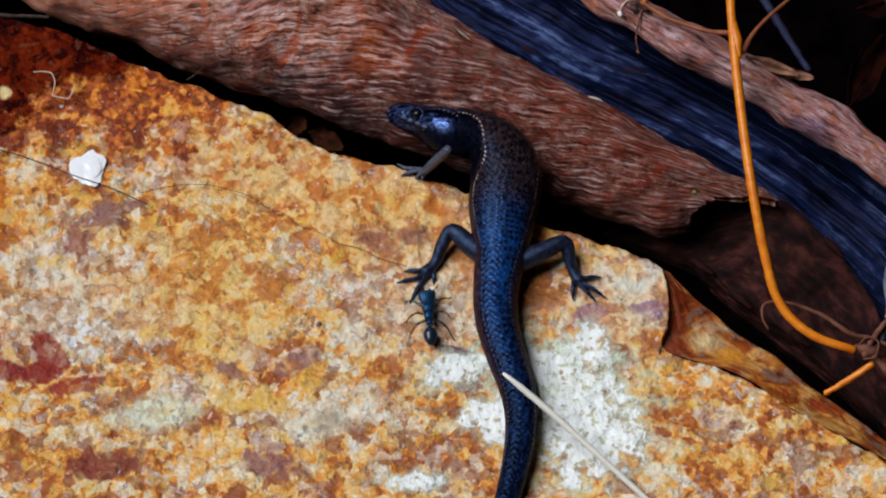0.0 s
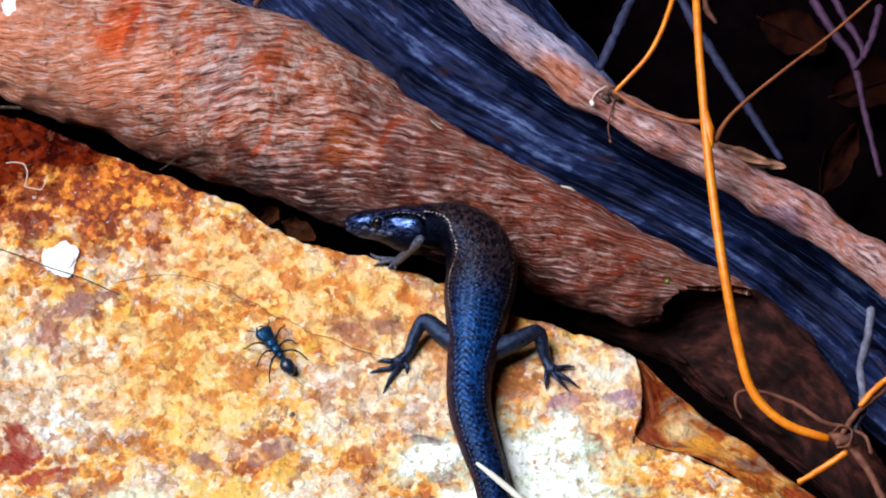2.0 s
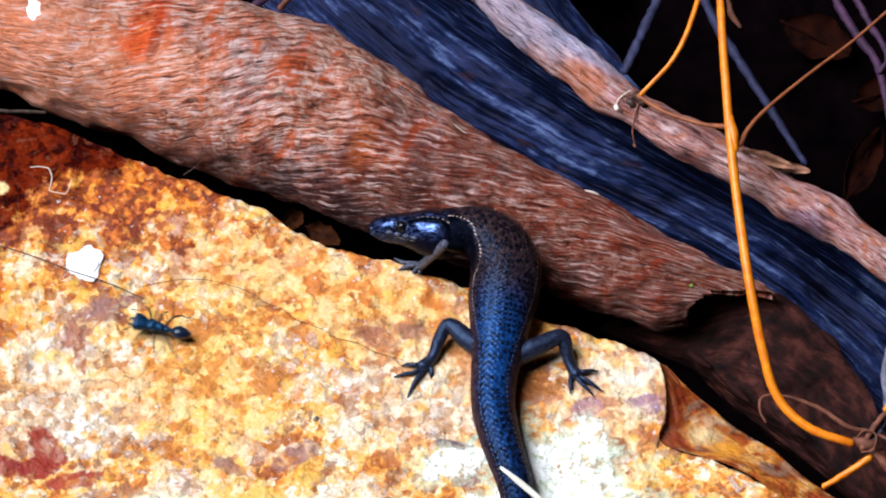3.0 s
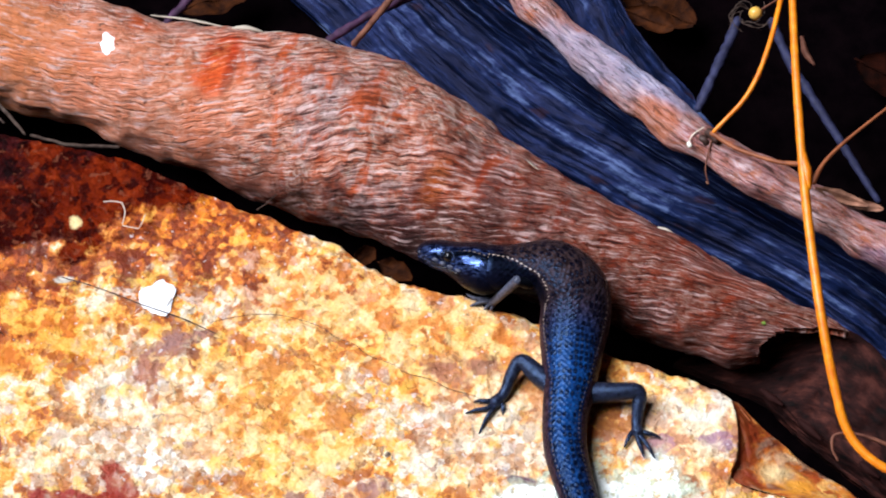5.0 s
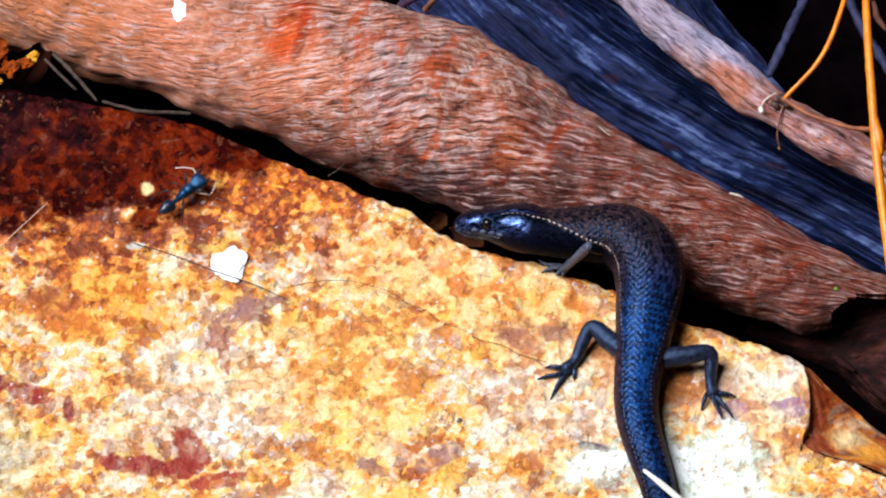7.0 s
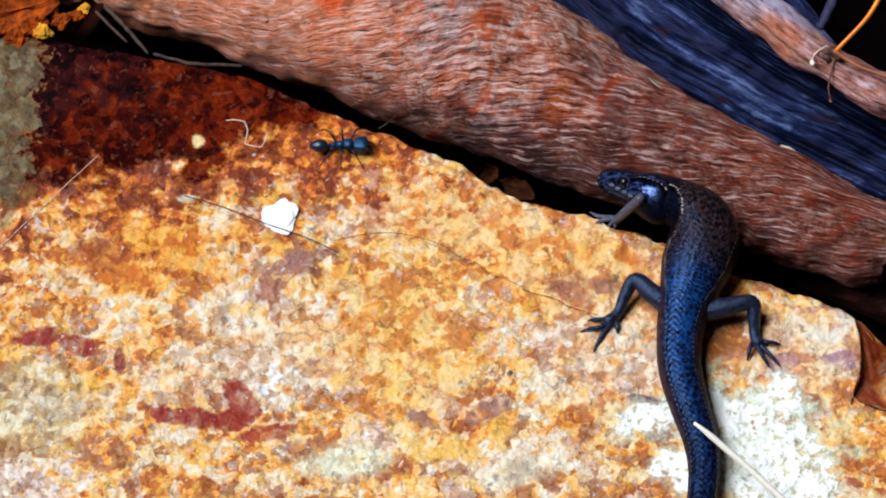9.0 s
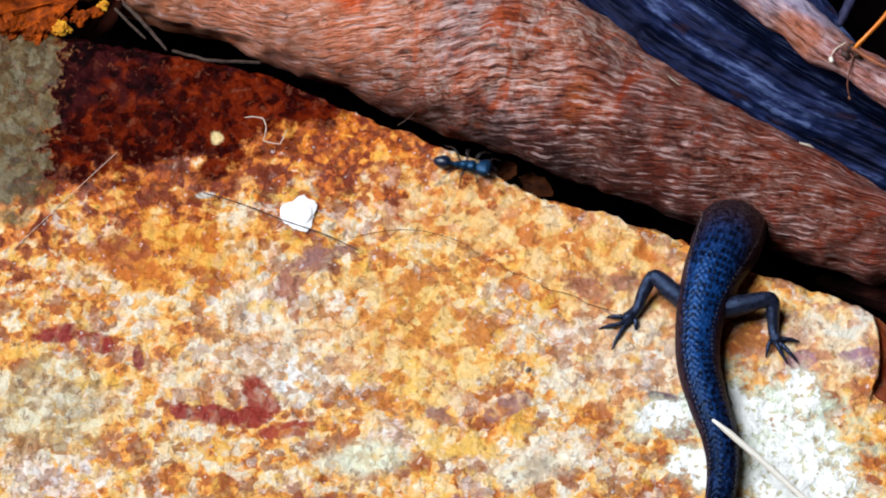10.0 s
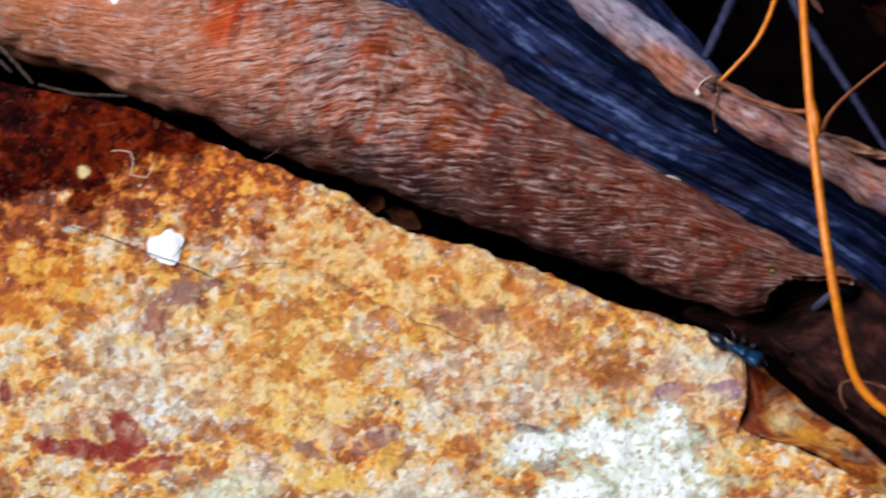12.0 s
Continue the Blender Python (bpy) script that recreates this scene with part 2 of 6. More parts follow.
    # smaller red and purple marks; the first paints the skink's shadow beside its tail
    for centre, radii, turn, shade in (
            ((0.0136, -0.0256, 0.0000), (0.0050, 0.0032), -20, (0.30, 0.10, 0.022)), ((-0.0619, -0.0125, 0.0000), (0.0040, 0.0013), -8, (0.27, 0.10, 0.055)), ((-0.0673, -0.0190, 0.0000), (0.0012, 0.0045), 10, (0.33, 0.10, 0.045)),
            ((-0.0722, -0.0395, 0.0000), (0.0028, 0.0048), 24, (0.30, 0.034, 0.016)), ((-0.0738, -0.0432, 0.0000), (0.0040, 0.0022), 8, (0.28, 0.028, 0.016)), ((-0.0816, -0.0428, 0.0000), (0.006, 0.0019), -5, (0.27, 0.026, 0.020)),
            ((-0.0671, -0.0453, 0.0000), (0.0055, 0.0016), 14, (0.33, 0.045, 0.022)), ((-0.1083, -0.0269, 0.0000), (0.0042, 0.0020), 10, (0.26, 0.018, 0.018)), ((-0.1020, -0.0283, 0.0000), (0.0045, 0.0018), -14, (0.28, 0.020, 0.018)), ((-0.0942, -0.0312, 0.0000), (0.0012, 0.0024), 0, (0.22, 0.030, 0.030)),
            ((-0.0662, -0.0139, 0.0000), (0.0022, 0.0062), -38, (0.36, 0.15, 0.10)), ((-0.0626, -0.0106, 0.0000), (0.0050, 0.0016), 22, (0.30, 0.15, 0.13)), ((0.0228, -0.0312, 0.0000), (0.0034, 0.0019), 10, (0.38, 0.19, 0.22)),
            ((0.0333, -0.0304, 0.0000), (0.0034, 0.0021), 0, (0.30, 0.15, 0.22)), ((-0.0002, -0.0392, 0.0000), (0.0034, 0.0012), -15, (0.12, 0.05, 0.09)),
            ((-0.0145, -0.0173, 0.0000), (0.005, 0.0020), -25, (0.34, 0.13, 0.07)), ((-0.0085, -0.0156, 0.0000), (0.004, 0.0022), 0, (0.34, 0.15, 0.09)), ((-0.0991, -0.0092, 0.0000), (0.005, 0.003), 0, (0.30, 0.06, 0.012)),
            ((0.0276, -0.0389, 0.0000), (0.0022, 0.002), 0, (0.30, 0.09, 0.03)), ((-0.0248, -0.0338, 0.0000), (0.0006, 0.0007), 0, (0.05, 0.03, 0.03)), ((-0.0282, -0.0411, 0.0000), (0.004, 0.002), 30, (0.30, 0.14, 0.12)),
            ((-0.0405, -0.0428, 0.0000), (0.0028, 0.0016), -30, (0.28, 0.13, 0.10)), ((0.0016, -0.0455, 0.0000), (0.0026, 0.0013), 0, (0.22, 0.10, 0.10)), ((-0.0024, -0.0034, 0.0000), (0.003, 0.0014), 0, (0.44, 0.16, 0.04)), ((-0.0620, -0.0614, 0.0000), (0.007, 0.0028), 8, (0.24, 0.05, 0.03)), ((-0.0322, -0.0614, 0.0000), (0.0055, 0.003), -10, (0.30, 0.12, 0.10))):
        colour = s.mix(s.math("MULTIPLY", s.patch(p, centre, radii, turn, wob, 0.95 if shade[1] < 0.06 else 1.2, 0.16), s.span(middle, 0.60, 0.44, *((0.70, 0.97) if shade[1] < 0.06 else (0.4, 0.9)))), colour, shade)
    for centre, radii, tone in (((-0.0829, 0.0141, 0.0000), (0.0012, 0.0014), (0.78, 0.60, 0.28)), ((-0.0846, 0.0022, 0.0000), (0.0018, 0.0008), (0.58, 0.54, 0.47))):
        colour = s.mix(s.patch(p, centre, radii, 0, wob, 0.9, 0.25), colour, tone)
    for centre, radii, tone in (((-0.0491, -0.0077, 0.0000), (0.0036, 0.0027), (0.80, 0.74, 0.56)),
                                ((-0.0364, -0.0488, 0.0000), (0.0075, 0.0025), (0.80, 0.50, 0.10)), ((0.0297, -0.0231, 0.0000), (0.0055, 0.0035), (0.72, 0.70, 0.60))):
        colour = s.mix(s.math("MULTIPLY", s.math("MULTIPLY", s.patch(p, centre, radii, 0, wob, 1.8, 0.4), s.span(patchy2, 0.38, 0.54)), 0.85), colour, tone)
    speck = s.math("MULTIPLY", s.span(s.noise(p, 560, 3, 0.55, 0.5), 0.585, 0.635), s.span(patchy3, 0.40, 0.58, 0.25, 1.0))
    colour = s.mix(s.math("MULTIPLY", speck, 0.55), colour, (0.19, 0.055, 0.028))
    # sparkle painted into the colour as tiny white flecks
    glint = s.span(s.noise(s.mapped(p, (0.5, 0.5, 0)), 760, 2, 0.5), 0.672, 0.715)
    colour = s.mix(s.math("MULTIPLY", glint, s.math("MULTIPLY", s.math("SUBTRACT", 1.0, s.math("MAXIMUM", rusty, end)), 0.42)), colour, (0.88, 0.88, 0.92))
    colour = s.mix(0.12, colour, s.ramp(grain2, (0.0, 0.2), (0.45, 0.5), (0.8, 0.54), (1.0, 0.76)), "OVERLAY")
    colour = s.mix(0.09, colour, s.ramp(fine, (0.28, 0.0), (0.72, 1.0)), "OVERLAY")
    # white lichen crust, broken by pits; the last patch paints a wet glint
    raised = None
    pits = s.span(s.noise(p, 620, 4, 0.6), 0.62, 0.56)
    for centre, radii, turn in (((0.0189, -0.0466, 0.0000), (0.0105, 0.0075), -40), ((0.0222, -0.0538, 0.0000), (0.0095, 0.0085), -30), ((0.0227, -0.0375, 0.0000), (0.0033, 0.0036), 0), ((-0.0009, -0.0424, 0.0000), (0.0060, 0.0026), 14), ((0.0120, -0.0411, 0.0000), (0.0060, 0.0045), -20), ((0.0065, -0.0521, 0.0000), (0.005, 0.004), 0), ((-0.0076, -0.0641, 0.0000), (0.0042, 0.0016), 0)):
        fringe = s.patch(p, centre, (radii[0] * 1.35, radii[1] * 1.35), turn, wob, 1.6, 0.3)
        colour = s.mix(s.math("MULTIPLY", fringe, 0.5), colour, (0.62, 0.70, 0.50))
        crust = s.math("MULTIPLY", s.patch(p, centre, radii, turn, wob, 1.8, 0.14), pits)
        raised = crust if raised is None else s.math("MAXIMUM", raised, crust)
        colour = s.mix(crust, colour, (0.95, 0.97, 0.93))
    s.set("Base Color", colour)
    s.set("Roughness", s.span(patchy2, 0.3, 0.7, 0.6, 0.30))
    s.set("Specular IOR Level", s.math("SUBTRACT", 0.22, s.math("MULTIPLY", s.math("MAXIMUM", rusty, zone), 0.20)))
    knobs = s.cells(bend.outputs[0], 820, 1.0, "SMOOTH_F1")
    height = s.math("ADD", s.math("MULTIPLY", patchy, 0.8), s.math("ADD", s.math("MULTIPLY", fine, 0.55), s.math("SUBTRACT", s.math("MULTIPLY", middle, 0.8), s.math("ADD", s.math("MULTIPLY", knobs, 0.75), s.math("MULTIPLY", speck, 0.35)))))
    height = s.math("ADD", height, s.math("MULTIPLY", raised, 0.5))
    return s.bump(height, 0.56, 0.0011).material


def ledge_material():
    """The broken face under the slab: rust-orange, streaked down the break."""
    s = Shader("rusty_broken_rock", rough=0.55)
    uv, p = s.coords("UV"), s.coords()
    streak = s.noise(s.mapped(uv, (0, 0, 0), (0, 0, radians(18)), (150, 110, 1)), 1.0, 6, 0.62, 0.5)
    blotch = s.noise(p, 170, 5, 0.6, 0.9)
    fine = s.noise(p, 900, 5, 0.75)
    colour = s.ramp(streak, (0.36, (0.15, 0.018, 0.004)), (0.45, (0.36, 0.085, 0.008)), (0.53, (0.54, 0.18, 0.018)), (0.62, (0.70, 0.36, 0.09)))
    colour = s.mix(s.span(blotch, 0.51, 0.62, 0.0, 0.55), colour, s.mix(s.span(streak, 0.42, 0.58), (0.30, 0.21, 0.14), (0.56, 0.43, 0.28)))
    colour = s.mix(s.span(blotch, 0.46, 0.38, 0.0, 0.85), colour, (0.34, 0.045, 0.008))
    colour = s.mix(0.35, colour, s.ramp(fine, (0.28, 0.0), (0.72, 1.0)), "OVERLAY")
    for centre, radii, shade in (((0.0380, -0.0300), (0.0022, 0.0075), (0.24, 0.030, 0.004)), ((0.0372, -0.0375), (0.0030, 0.0028), (0.20, 0.022, 0.004)), ((0.0440, -0.0345), (0.0030, 0.0022), (0.70, 0.52, 0.26)), ((0.0470, -0.0370), (0.0028, 0.0022), (0.84, 0.36, 0.03))):
        colour = s.mix(s.math("MULTIPLY", s.patch(p, centre, radii, 0, blotch, 1.2, 0.5), 0.8), colour, shade)
    s.set("Base Color", colour)
    return s.bump(s.math("ADD", streak, blotch), 0.8, 0.0012).material


def bark_material(name, stops, angle=0.0, stretch=(60, 700), relief=0.9, rust=None, rough=0.7, marks=(), wave=0.004, spec=0.3, sheen=None, ripples=0.0010, knobbly=0.0, swing=0.0):
    """Fibrous bark; the UV map runs along the sheet (u) and round it (v), in metres. swing: where along it the grain turns to its angle."""
    s = Shader(name, rough=rough, spec=spec)
    uv = s.coords("UV")
    warp = s.noise(uv, 60, 3, 0.5)
    ripple = s.noise(uv, 330, 2, 0.5)
    bent = s.node("ShaderNodeVectorMath", Vector=uv)
    lift = s.node("ShaderNodeCombineXYZ", Y=s.math("ADD", s.math("MULTIPLY", s.math("SUBTRACT", warp, 0.5), wave), s.math("MULTIPLY", s.math("SUBTRACT", ripple, 0.5), ripples)))
    bent.operation = "ADD"
    s.put(bent.inputs[1], lift.outputs[0])
    line = bent.outputs[0]
    if swing:
        uv_parts = s.node("ShaderNodeSeparateXYZ", Vector=line)
        past = s.node("ShaderNodeMath", Value=s.math("SUBTRACT", uv_parts.outputs[0], swing))
        past.operation = "SMOOTH_MAX"
        past.inputs[1].default_value, past.inputs[2].default_value = 0.0, 0.03
        line = s.node("ShaderNodeCombineXYZ", X=uv_parts.outputs[0], Y=s.math("ADD", uv_parts.outputs[1], s.math("MULTIPLY", past.outputs[0], math.tan(radians(angle))))).outputs[0]
    else:
        line = s.mapped(line, (0, 0, 0), (0, 0, radians(angle)))
    fibre_v = s.mapped(line, (0, 0, 0), (0, 0, 0), (stretch[0], stretch[1], 1))
    fibre = s.noise(fibre_v, 1.0, 4, 0.62)
    fibre_fine = s.noise(s.mapped(fibre_v, (3, 7, 0), (0, 0, 0), (1.8, 2.6, 1)), 1.0, 4, 0.6)
    broad = s.noise(uv, 260, 6, 0.7)
    both = s.math("ADD", s.math("MULTIPLY", fibre, 0.48), s.math("ADD", s.math("MULTIPLY", fibre_fine, 0.28), s.math("MULTIPLY", broad, 0.24)))
    colour = s.ramp(both, *stops)
    if knobbly:
        # grey-cream worn knobs among dark pits, in uneven patches
        knob = s.noise(s.mapped(uv, (0.2, 0.5, 0), (0, 0, radians(angle)), (0.55, 1.0, 1)), 900, 5, 0.7, 0.8)
        where = s.span(s.noise(s.mapped(uv, (0.6, 0.3, 0)), 75, 4, 0.6), 0.40, 0.58, 0.15, 1.0)
        colour = s.mix(s.math("MULTIPLY", where, knobbly), colour, s.ramp(knob, (0.36, (0.05, 0.016, 0.014)), (0.45, (0.38, 0.115, 0.058)), (0.52, (0.60, 0.33, 0.24)), (0.62, (0.76, 0.64, 0.56))))
        calm = s.patch(s.coords(), (-0.0837, 0.0435, 0.0060), (0.034, 0.024), -25, s.noise(s.coords(), 160, 5, 0.6), 0.8, 0.5)
        worn = s.span(s.noise(s.mapped(uv, (0.9, 0.2, 0)), 85, 5, 0.65, 0.6), 0.47, 0.60, 0.0, 0.56)
        worn = s.math("MULTIPLY", worn, s.math("SUBTRACT", 1.0, s.math("MULTIPLY", calm, 0.8)))
        colour = s.mix(worn, colour, s.ramp(both, (0.40, (0.06, 0.028, 0.026)), (0.48, (0.31, 0.20, 0.20)), (0.55, (0.52, 0.40, 0.41)), (0.64, (0.73, 0.63, 0.65))))
    if rust:
        blot = s.span(s.noise(s.mapped(uv, (0.4, 0.1, 0), (0, 0, 0), (1.5, 0.7, 1)), 130, 6, 0.65, 0.5), 0.52, 0.64)
        colour = s.mix(s.math("MULTIPLY", blot, 0.85), colour, rust)
        dots = s.span(s.noise(s.mapped(uv, (0.1, 0.7, 0), (0, 0, radians(angle)), (0.8, 1.3, 1)), 560, 5, 0.65), 0.53, 0.60)
        colour = s.mix(s.math("MULTIPLY", dots, 0.5), colour, rust)
    p = s.coords()
    wob = s.noise(p, 160, 5, 0.6)
    # negative marks multiply the colour down: small stains, and wide ones painting shade
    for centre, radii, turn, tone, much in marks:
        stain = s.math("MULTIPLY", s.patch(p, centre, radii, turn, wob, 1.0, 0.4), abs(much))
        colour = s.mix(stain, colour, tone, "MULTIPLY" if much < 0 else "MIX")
    if knobbly:
        # raised pale wrinkles and dark creases between them
        ridge = s.math("MULTIPLY", s.span(fibre, 0.53, 0.62), s.span(broad, 0.38, 0.56))
        colour = s.mix(s.math("MULTIPLY", ridge, 0.85 * knobbly), colour, (0.80, 0.55, 0.52))
        lines = s.math("MAXIMUM", s.span(fibre, 0.46, 0.37), s.math("MULTIPLY", s.span(fibre_fine, 0.44, 0.36), 0.7))
        colour = s.mix(s.math("MULTIPLY", lines, s.math("SUBTRACT", 0.62, s.math("MULTIPLY", calm, 0.45))), colour, (0.024, 0.007, 0.007))
    pores = s.span(s.noise(s.mapped(fibre_v, (1, 2, 0), (0, 0, 0), (4, 0.9, 1)), 1.0, 3, 0.5), 0.64, 0.72)
    colour = s.mix(s.math("MULTIPLY", pores, 0.7), colour, (0.02, 0.008, 0.008))
    s.set("Base Color", colour)
    if sheen:
        s.set("Specular Tint", sheen)
    height = s.math("ADD", s.math("MULTIPLY", fibre, 0.8), s.math("MULTIPLY", fibre_fine, 0.4))
    if knobbly:
        height = s.math("ADD", height, s.math("MULTIPLY", s.math("MULTIPLY", knob, where), 0.7))
    return s.bump(height, relief, 0.0016 if knobbly else 0.0011).material


def plain_material(name, dark, light, scale=400, rough=0.6, spec=0.5, relief=0.3, metal=0.0, coat=0.0, sheen=None):
    s = Shader(name, rough=rough, spec=spec, metal=metal)
    p = s.coords()
    n = s.noise(p, scale, 5, 0.6)
    s.set("Base Color", s.ramp(n, (0.3, dark), (0.7, light)))
    if sheen:
        s.set("Specular Tint", sheen)
    if coat:
        s.set("Coat Weight", coat), s.set("Coat Roughness", 0.15)
    return s.bump(s.noise(p, scale * 2.5, 4), relief, 0.0003).material


def skin_material():
    """Smooth overlapping scales; UV runs along the body (u) and round it (v), in metres."""
    s = Shader("skink_skin", rough=0.32, spec=0.26)
    uv = s.coords("UV")
    scales = s.cells(s.mapped(uv, (0, 0, 0), (0, 0, radians(45)), (1.0, 1.0, 1)), 1200, 0.3)
    blot = s.noise(s.mapped(uv, (0, 0, 0), (0, 0, 0), (0.8, 1.5, 1)), 900, 4, 0.65)
    tone = s.ramp(blot, (0.36, (0.0015, 0.0015, 0.005)), (0.50, (0.004, 0.008, 0.030)), (0.64, (0.009, 0.024, 0.095)))
    parts = s.node("ShaderNodeSeparateXYZ", Vector=uv)
    along, side = parts.outputs[0], s.math("ABSOLUTE", parts.outputs[1])
    rim = s.math("SUBTRACT", s.span(along, 0.015, 0.028, 0.0032, 0.0068), s.span(along, 0.038, 0.062, 0.0, 0.0041))   # where back meets flank
    beyond = s.math("SUBTRACT", side, rim)
    brown = s.ramp(blot, (0.36, (0.004, 0.0025, 0.004)), (0.66, (0.060, 0.034, 0.031)))
    tone = s.mix(s.math("MULTIPLY", s.span(along, 0.050, 0.030), 0.94), tone, brown)
    # blue skylight sheen along the rear back, painted into the colour
    back_sheen = s.math("MULTIPLY", s.span(s.math("ADD", side, s.span(along, 0.046, 0.080, 0.0, 0.0036)), 0.0060, 0.0022), s.span(along, 0.036, 0.052))
    tone = s.mix(s.math("MULTIPLY", back_sheen, s.span(along, 0.062, 0.105, 0.75, 0.05)), tone, s.ramp(blot, (0.34, (0.005, 0.020, 0.105)), (0.66, (0.012, 0.085, 0.32))))
    # rows of dark spots down the back, one on every scale or two
    spots = s.node("ShaderNodeTexVoronoi", Vector=s.mapped(uv, (0, 0, 0), (0, 0, 0), (0.80, 1.15, 1)), Scale=900.0, Randomness=0.22)
    spotted = s.math("MULTIPLY", s.span(spots.outputs[0], 0.54, 0.34), s.span(s.node("ShaderNodeSeparateXYZ", Vector=spots.outputs[1]).outputs[0], 0.30, 0.45))
    tone = s.mix(s.math("MULTIPLY", spotted, 0.85), tone, (0.0012, 0.0016, 0.007))
    # a few paler scales
    dots = s.math("MULTIPLY", s.span(s.cells(s.mapped(uv, (0, 0, 0), (0, 0, 0), (0.9, 1.15, 1)), 900, 0.12), 0.18, 0.08), s.span(beyond, 0.0, -0.0008))
    tone = s.mix(s.math("MULTIPLY", dots, s.span(along, 0.016, 0.020, 0.0, 0.30)), tone, (0.09, 0.11, 0.18))
    # blue-black flanks in front, brown ones behind
    flank = s.math("MULTIPLY", s.span(beyond, 0.0002, 0.0009), s.span(along, 0.012, 0.016))
    black = s.ramp(blot, (0.36, (0.0004, 0.0004, 0.001)), (0.66, (0.003, 0.004, 0.012)))
    tone = s.mix(s.math("MULTIPLY", flank, 0.97), tone, s.mix(s.span(along, 0.030, 0.044), black, s.ramp(blot, (0.36, (0.010, 0.005, 0.009)), (0.66, (0.055, 0.026, 0.034)))))
    # blue-grey cheeks, with sky sheen put into their colour and metal
    cheek = s.math("MULTIPLY", s.math("MULTIPLY", s.span(side, 0.0016, 0.0030), s.span(side, 0.0086, 0.0062)), s.span(along, 0.0158, 0.0135))
    # head taken near black, the bark's shadow put into its colour
    tone = s.mix(s.span(along, 0.0185, 0.0155, 0.0, 0.9), tone, (0.0030, 0.0034, 0.010))
    tone = s.mix(s.math("MULTIPLY", cheek, 0.9), tone, s.ramp(blot, (0.46, (0.004, 0.007, 0.035)), (0.64, (0.10, 0.15, 0.40))))
    # black stripe from the eye back over the ear
    stripe = s.math("MULTIPLY", s.span(s.math("ABSOLUTE", s.math("SUBTRACT", side, 0.0040)), 0.0009, 0.0005), s.span(along, 0.0035, 0.0050))
    tone = s.mix(s.math("MULTIPLY", stripe, s.span(along, 0.020, 0.016, 0.0, 0.9)), tone, (0.0008, 0.0009, 0.003))
    # the dotted pale line along each flank, from the brow to the hip
    line = s.math("MULTIPLY", s.span(s.math("ABSOLUTE", beyond), 0.00021, 0.00008), s.span(s.math("SINE", s.math("MULTIPLY", along, 2 * math.pi / 0.00095)), -0.5, 0.3))
    tone = s.mix(s.math("MULTIPLY", line, s.math("MULTIPLY", s.span(along, 0.056, 0.026, 0.15, 1.0), s.span(along, 0.008, 0.011))), tone, (0.46, 0.36, 0.31))
    each = s.node("ShaderNodeSeparateXYZ", Vector=s.cells(s.mapped(uv, (0, 0, 0), (0, 0, radians(45)), (1.0, 1.0, 1)), 1200, 0.35, "F1", 1)).outputs[0]
    tone = s.mix(1.0, tone, s.ramp(each, (0.0, 0.55), (0.6, 0.95), (1.0, 1.0)), "MULTIPLY")
    tone = s.mix(s.math("MULTIPLY", s.span(scales, 0.5, 0.85), 0.3), tone, (0.003, 0.003, 0.006))
    s.set("Base Color", tone)
    s.set("Metallic", s.math("MULTIPLY", cheek, 0.6))
    s.set("Specular Tint", (0.30, 0.52, 1.0))   # tints reflections blue, for skylight on the scales
    s.set("Roughness", s.math("ADD", s.span(blot, 0.3, 0.7, 0.22, 0.36), s.math("SUBTRACT", s.math("MULTIPLY", flank, 0.15), s.math("MULTIPLY", cheek, 0.10))))
    s.set("Specular IOR Level", s.math("ADD", s.math("MULTIPLY", cheek, 0.8), s.math("SUBTRACT", s.math("MULTIPLY", s.span(along, 0.030, 0.050, 0.10, 0.24), s.span(along, 0.058, 0.090, 1.0, 0.4)), s.math("MULTIPLY", flank, 0.08))))
    return s.bump(s.math("MULTIPLY", scales, s.span(along, 0.013, 0.019, 0.25, 1.0)), 0.4, -0.0004).material


ROCK = rock_material()
# the wide negative marks paint shade onto the roll's lower side and right end
BARK = bark_material("russet_bark", ((0.385, (0.012, 0.003, 0.004)), (0.44, (0.22, 0.050, 0.028)), (0.485, (0.60, 0.17, 0.085)), (0.53, (0.76, 0.40, 0.30)), (0.60, (0.88, 0.72, 0.65))), -20, (170, 1350), 1.0, (0.54, 0.085, 0.012), 0.5,
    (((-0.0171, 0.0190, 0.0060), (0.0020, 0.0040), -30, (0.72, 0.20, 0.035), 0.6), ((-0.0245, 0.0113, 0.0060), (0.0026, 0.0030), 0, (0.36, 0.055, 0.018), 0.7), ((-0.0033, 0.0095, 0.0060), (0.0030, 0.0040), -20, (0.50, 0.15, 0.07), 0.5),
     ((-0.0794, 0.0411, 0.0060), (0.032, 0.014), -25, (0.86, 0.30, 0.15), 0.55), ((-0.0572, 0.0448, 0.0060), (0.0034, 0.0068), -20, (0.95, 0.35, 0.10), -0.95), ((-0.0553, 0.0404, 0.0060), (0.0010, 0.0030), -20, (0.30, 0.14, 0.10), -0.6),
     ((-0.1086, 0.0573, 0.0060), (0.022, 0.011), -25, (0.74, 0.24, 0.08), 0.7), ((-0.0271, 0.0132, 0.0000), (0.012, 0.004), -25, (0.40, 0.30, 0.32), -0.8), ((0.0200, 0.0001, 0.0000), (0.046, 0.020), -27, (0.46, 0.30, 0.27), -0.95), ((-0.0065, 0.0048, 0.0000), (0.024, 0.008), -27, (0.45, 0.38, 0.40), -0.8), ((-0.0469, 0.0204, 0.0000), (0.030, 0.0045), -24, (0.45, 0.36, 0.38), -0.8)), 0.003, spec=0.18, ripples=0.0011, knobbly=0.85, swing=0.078)
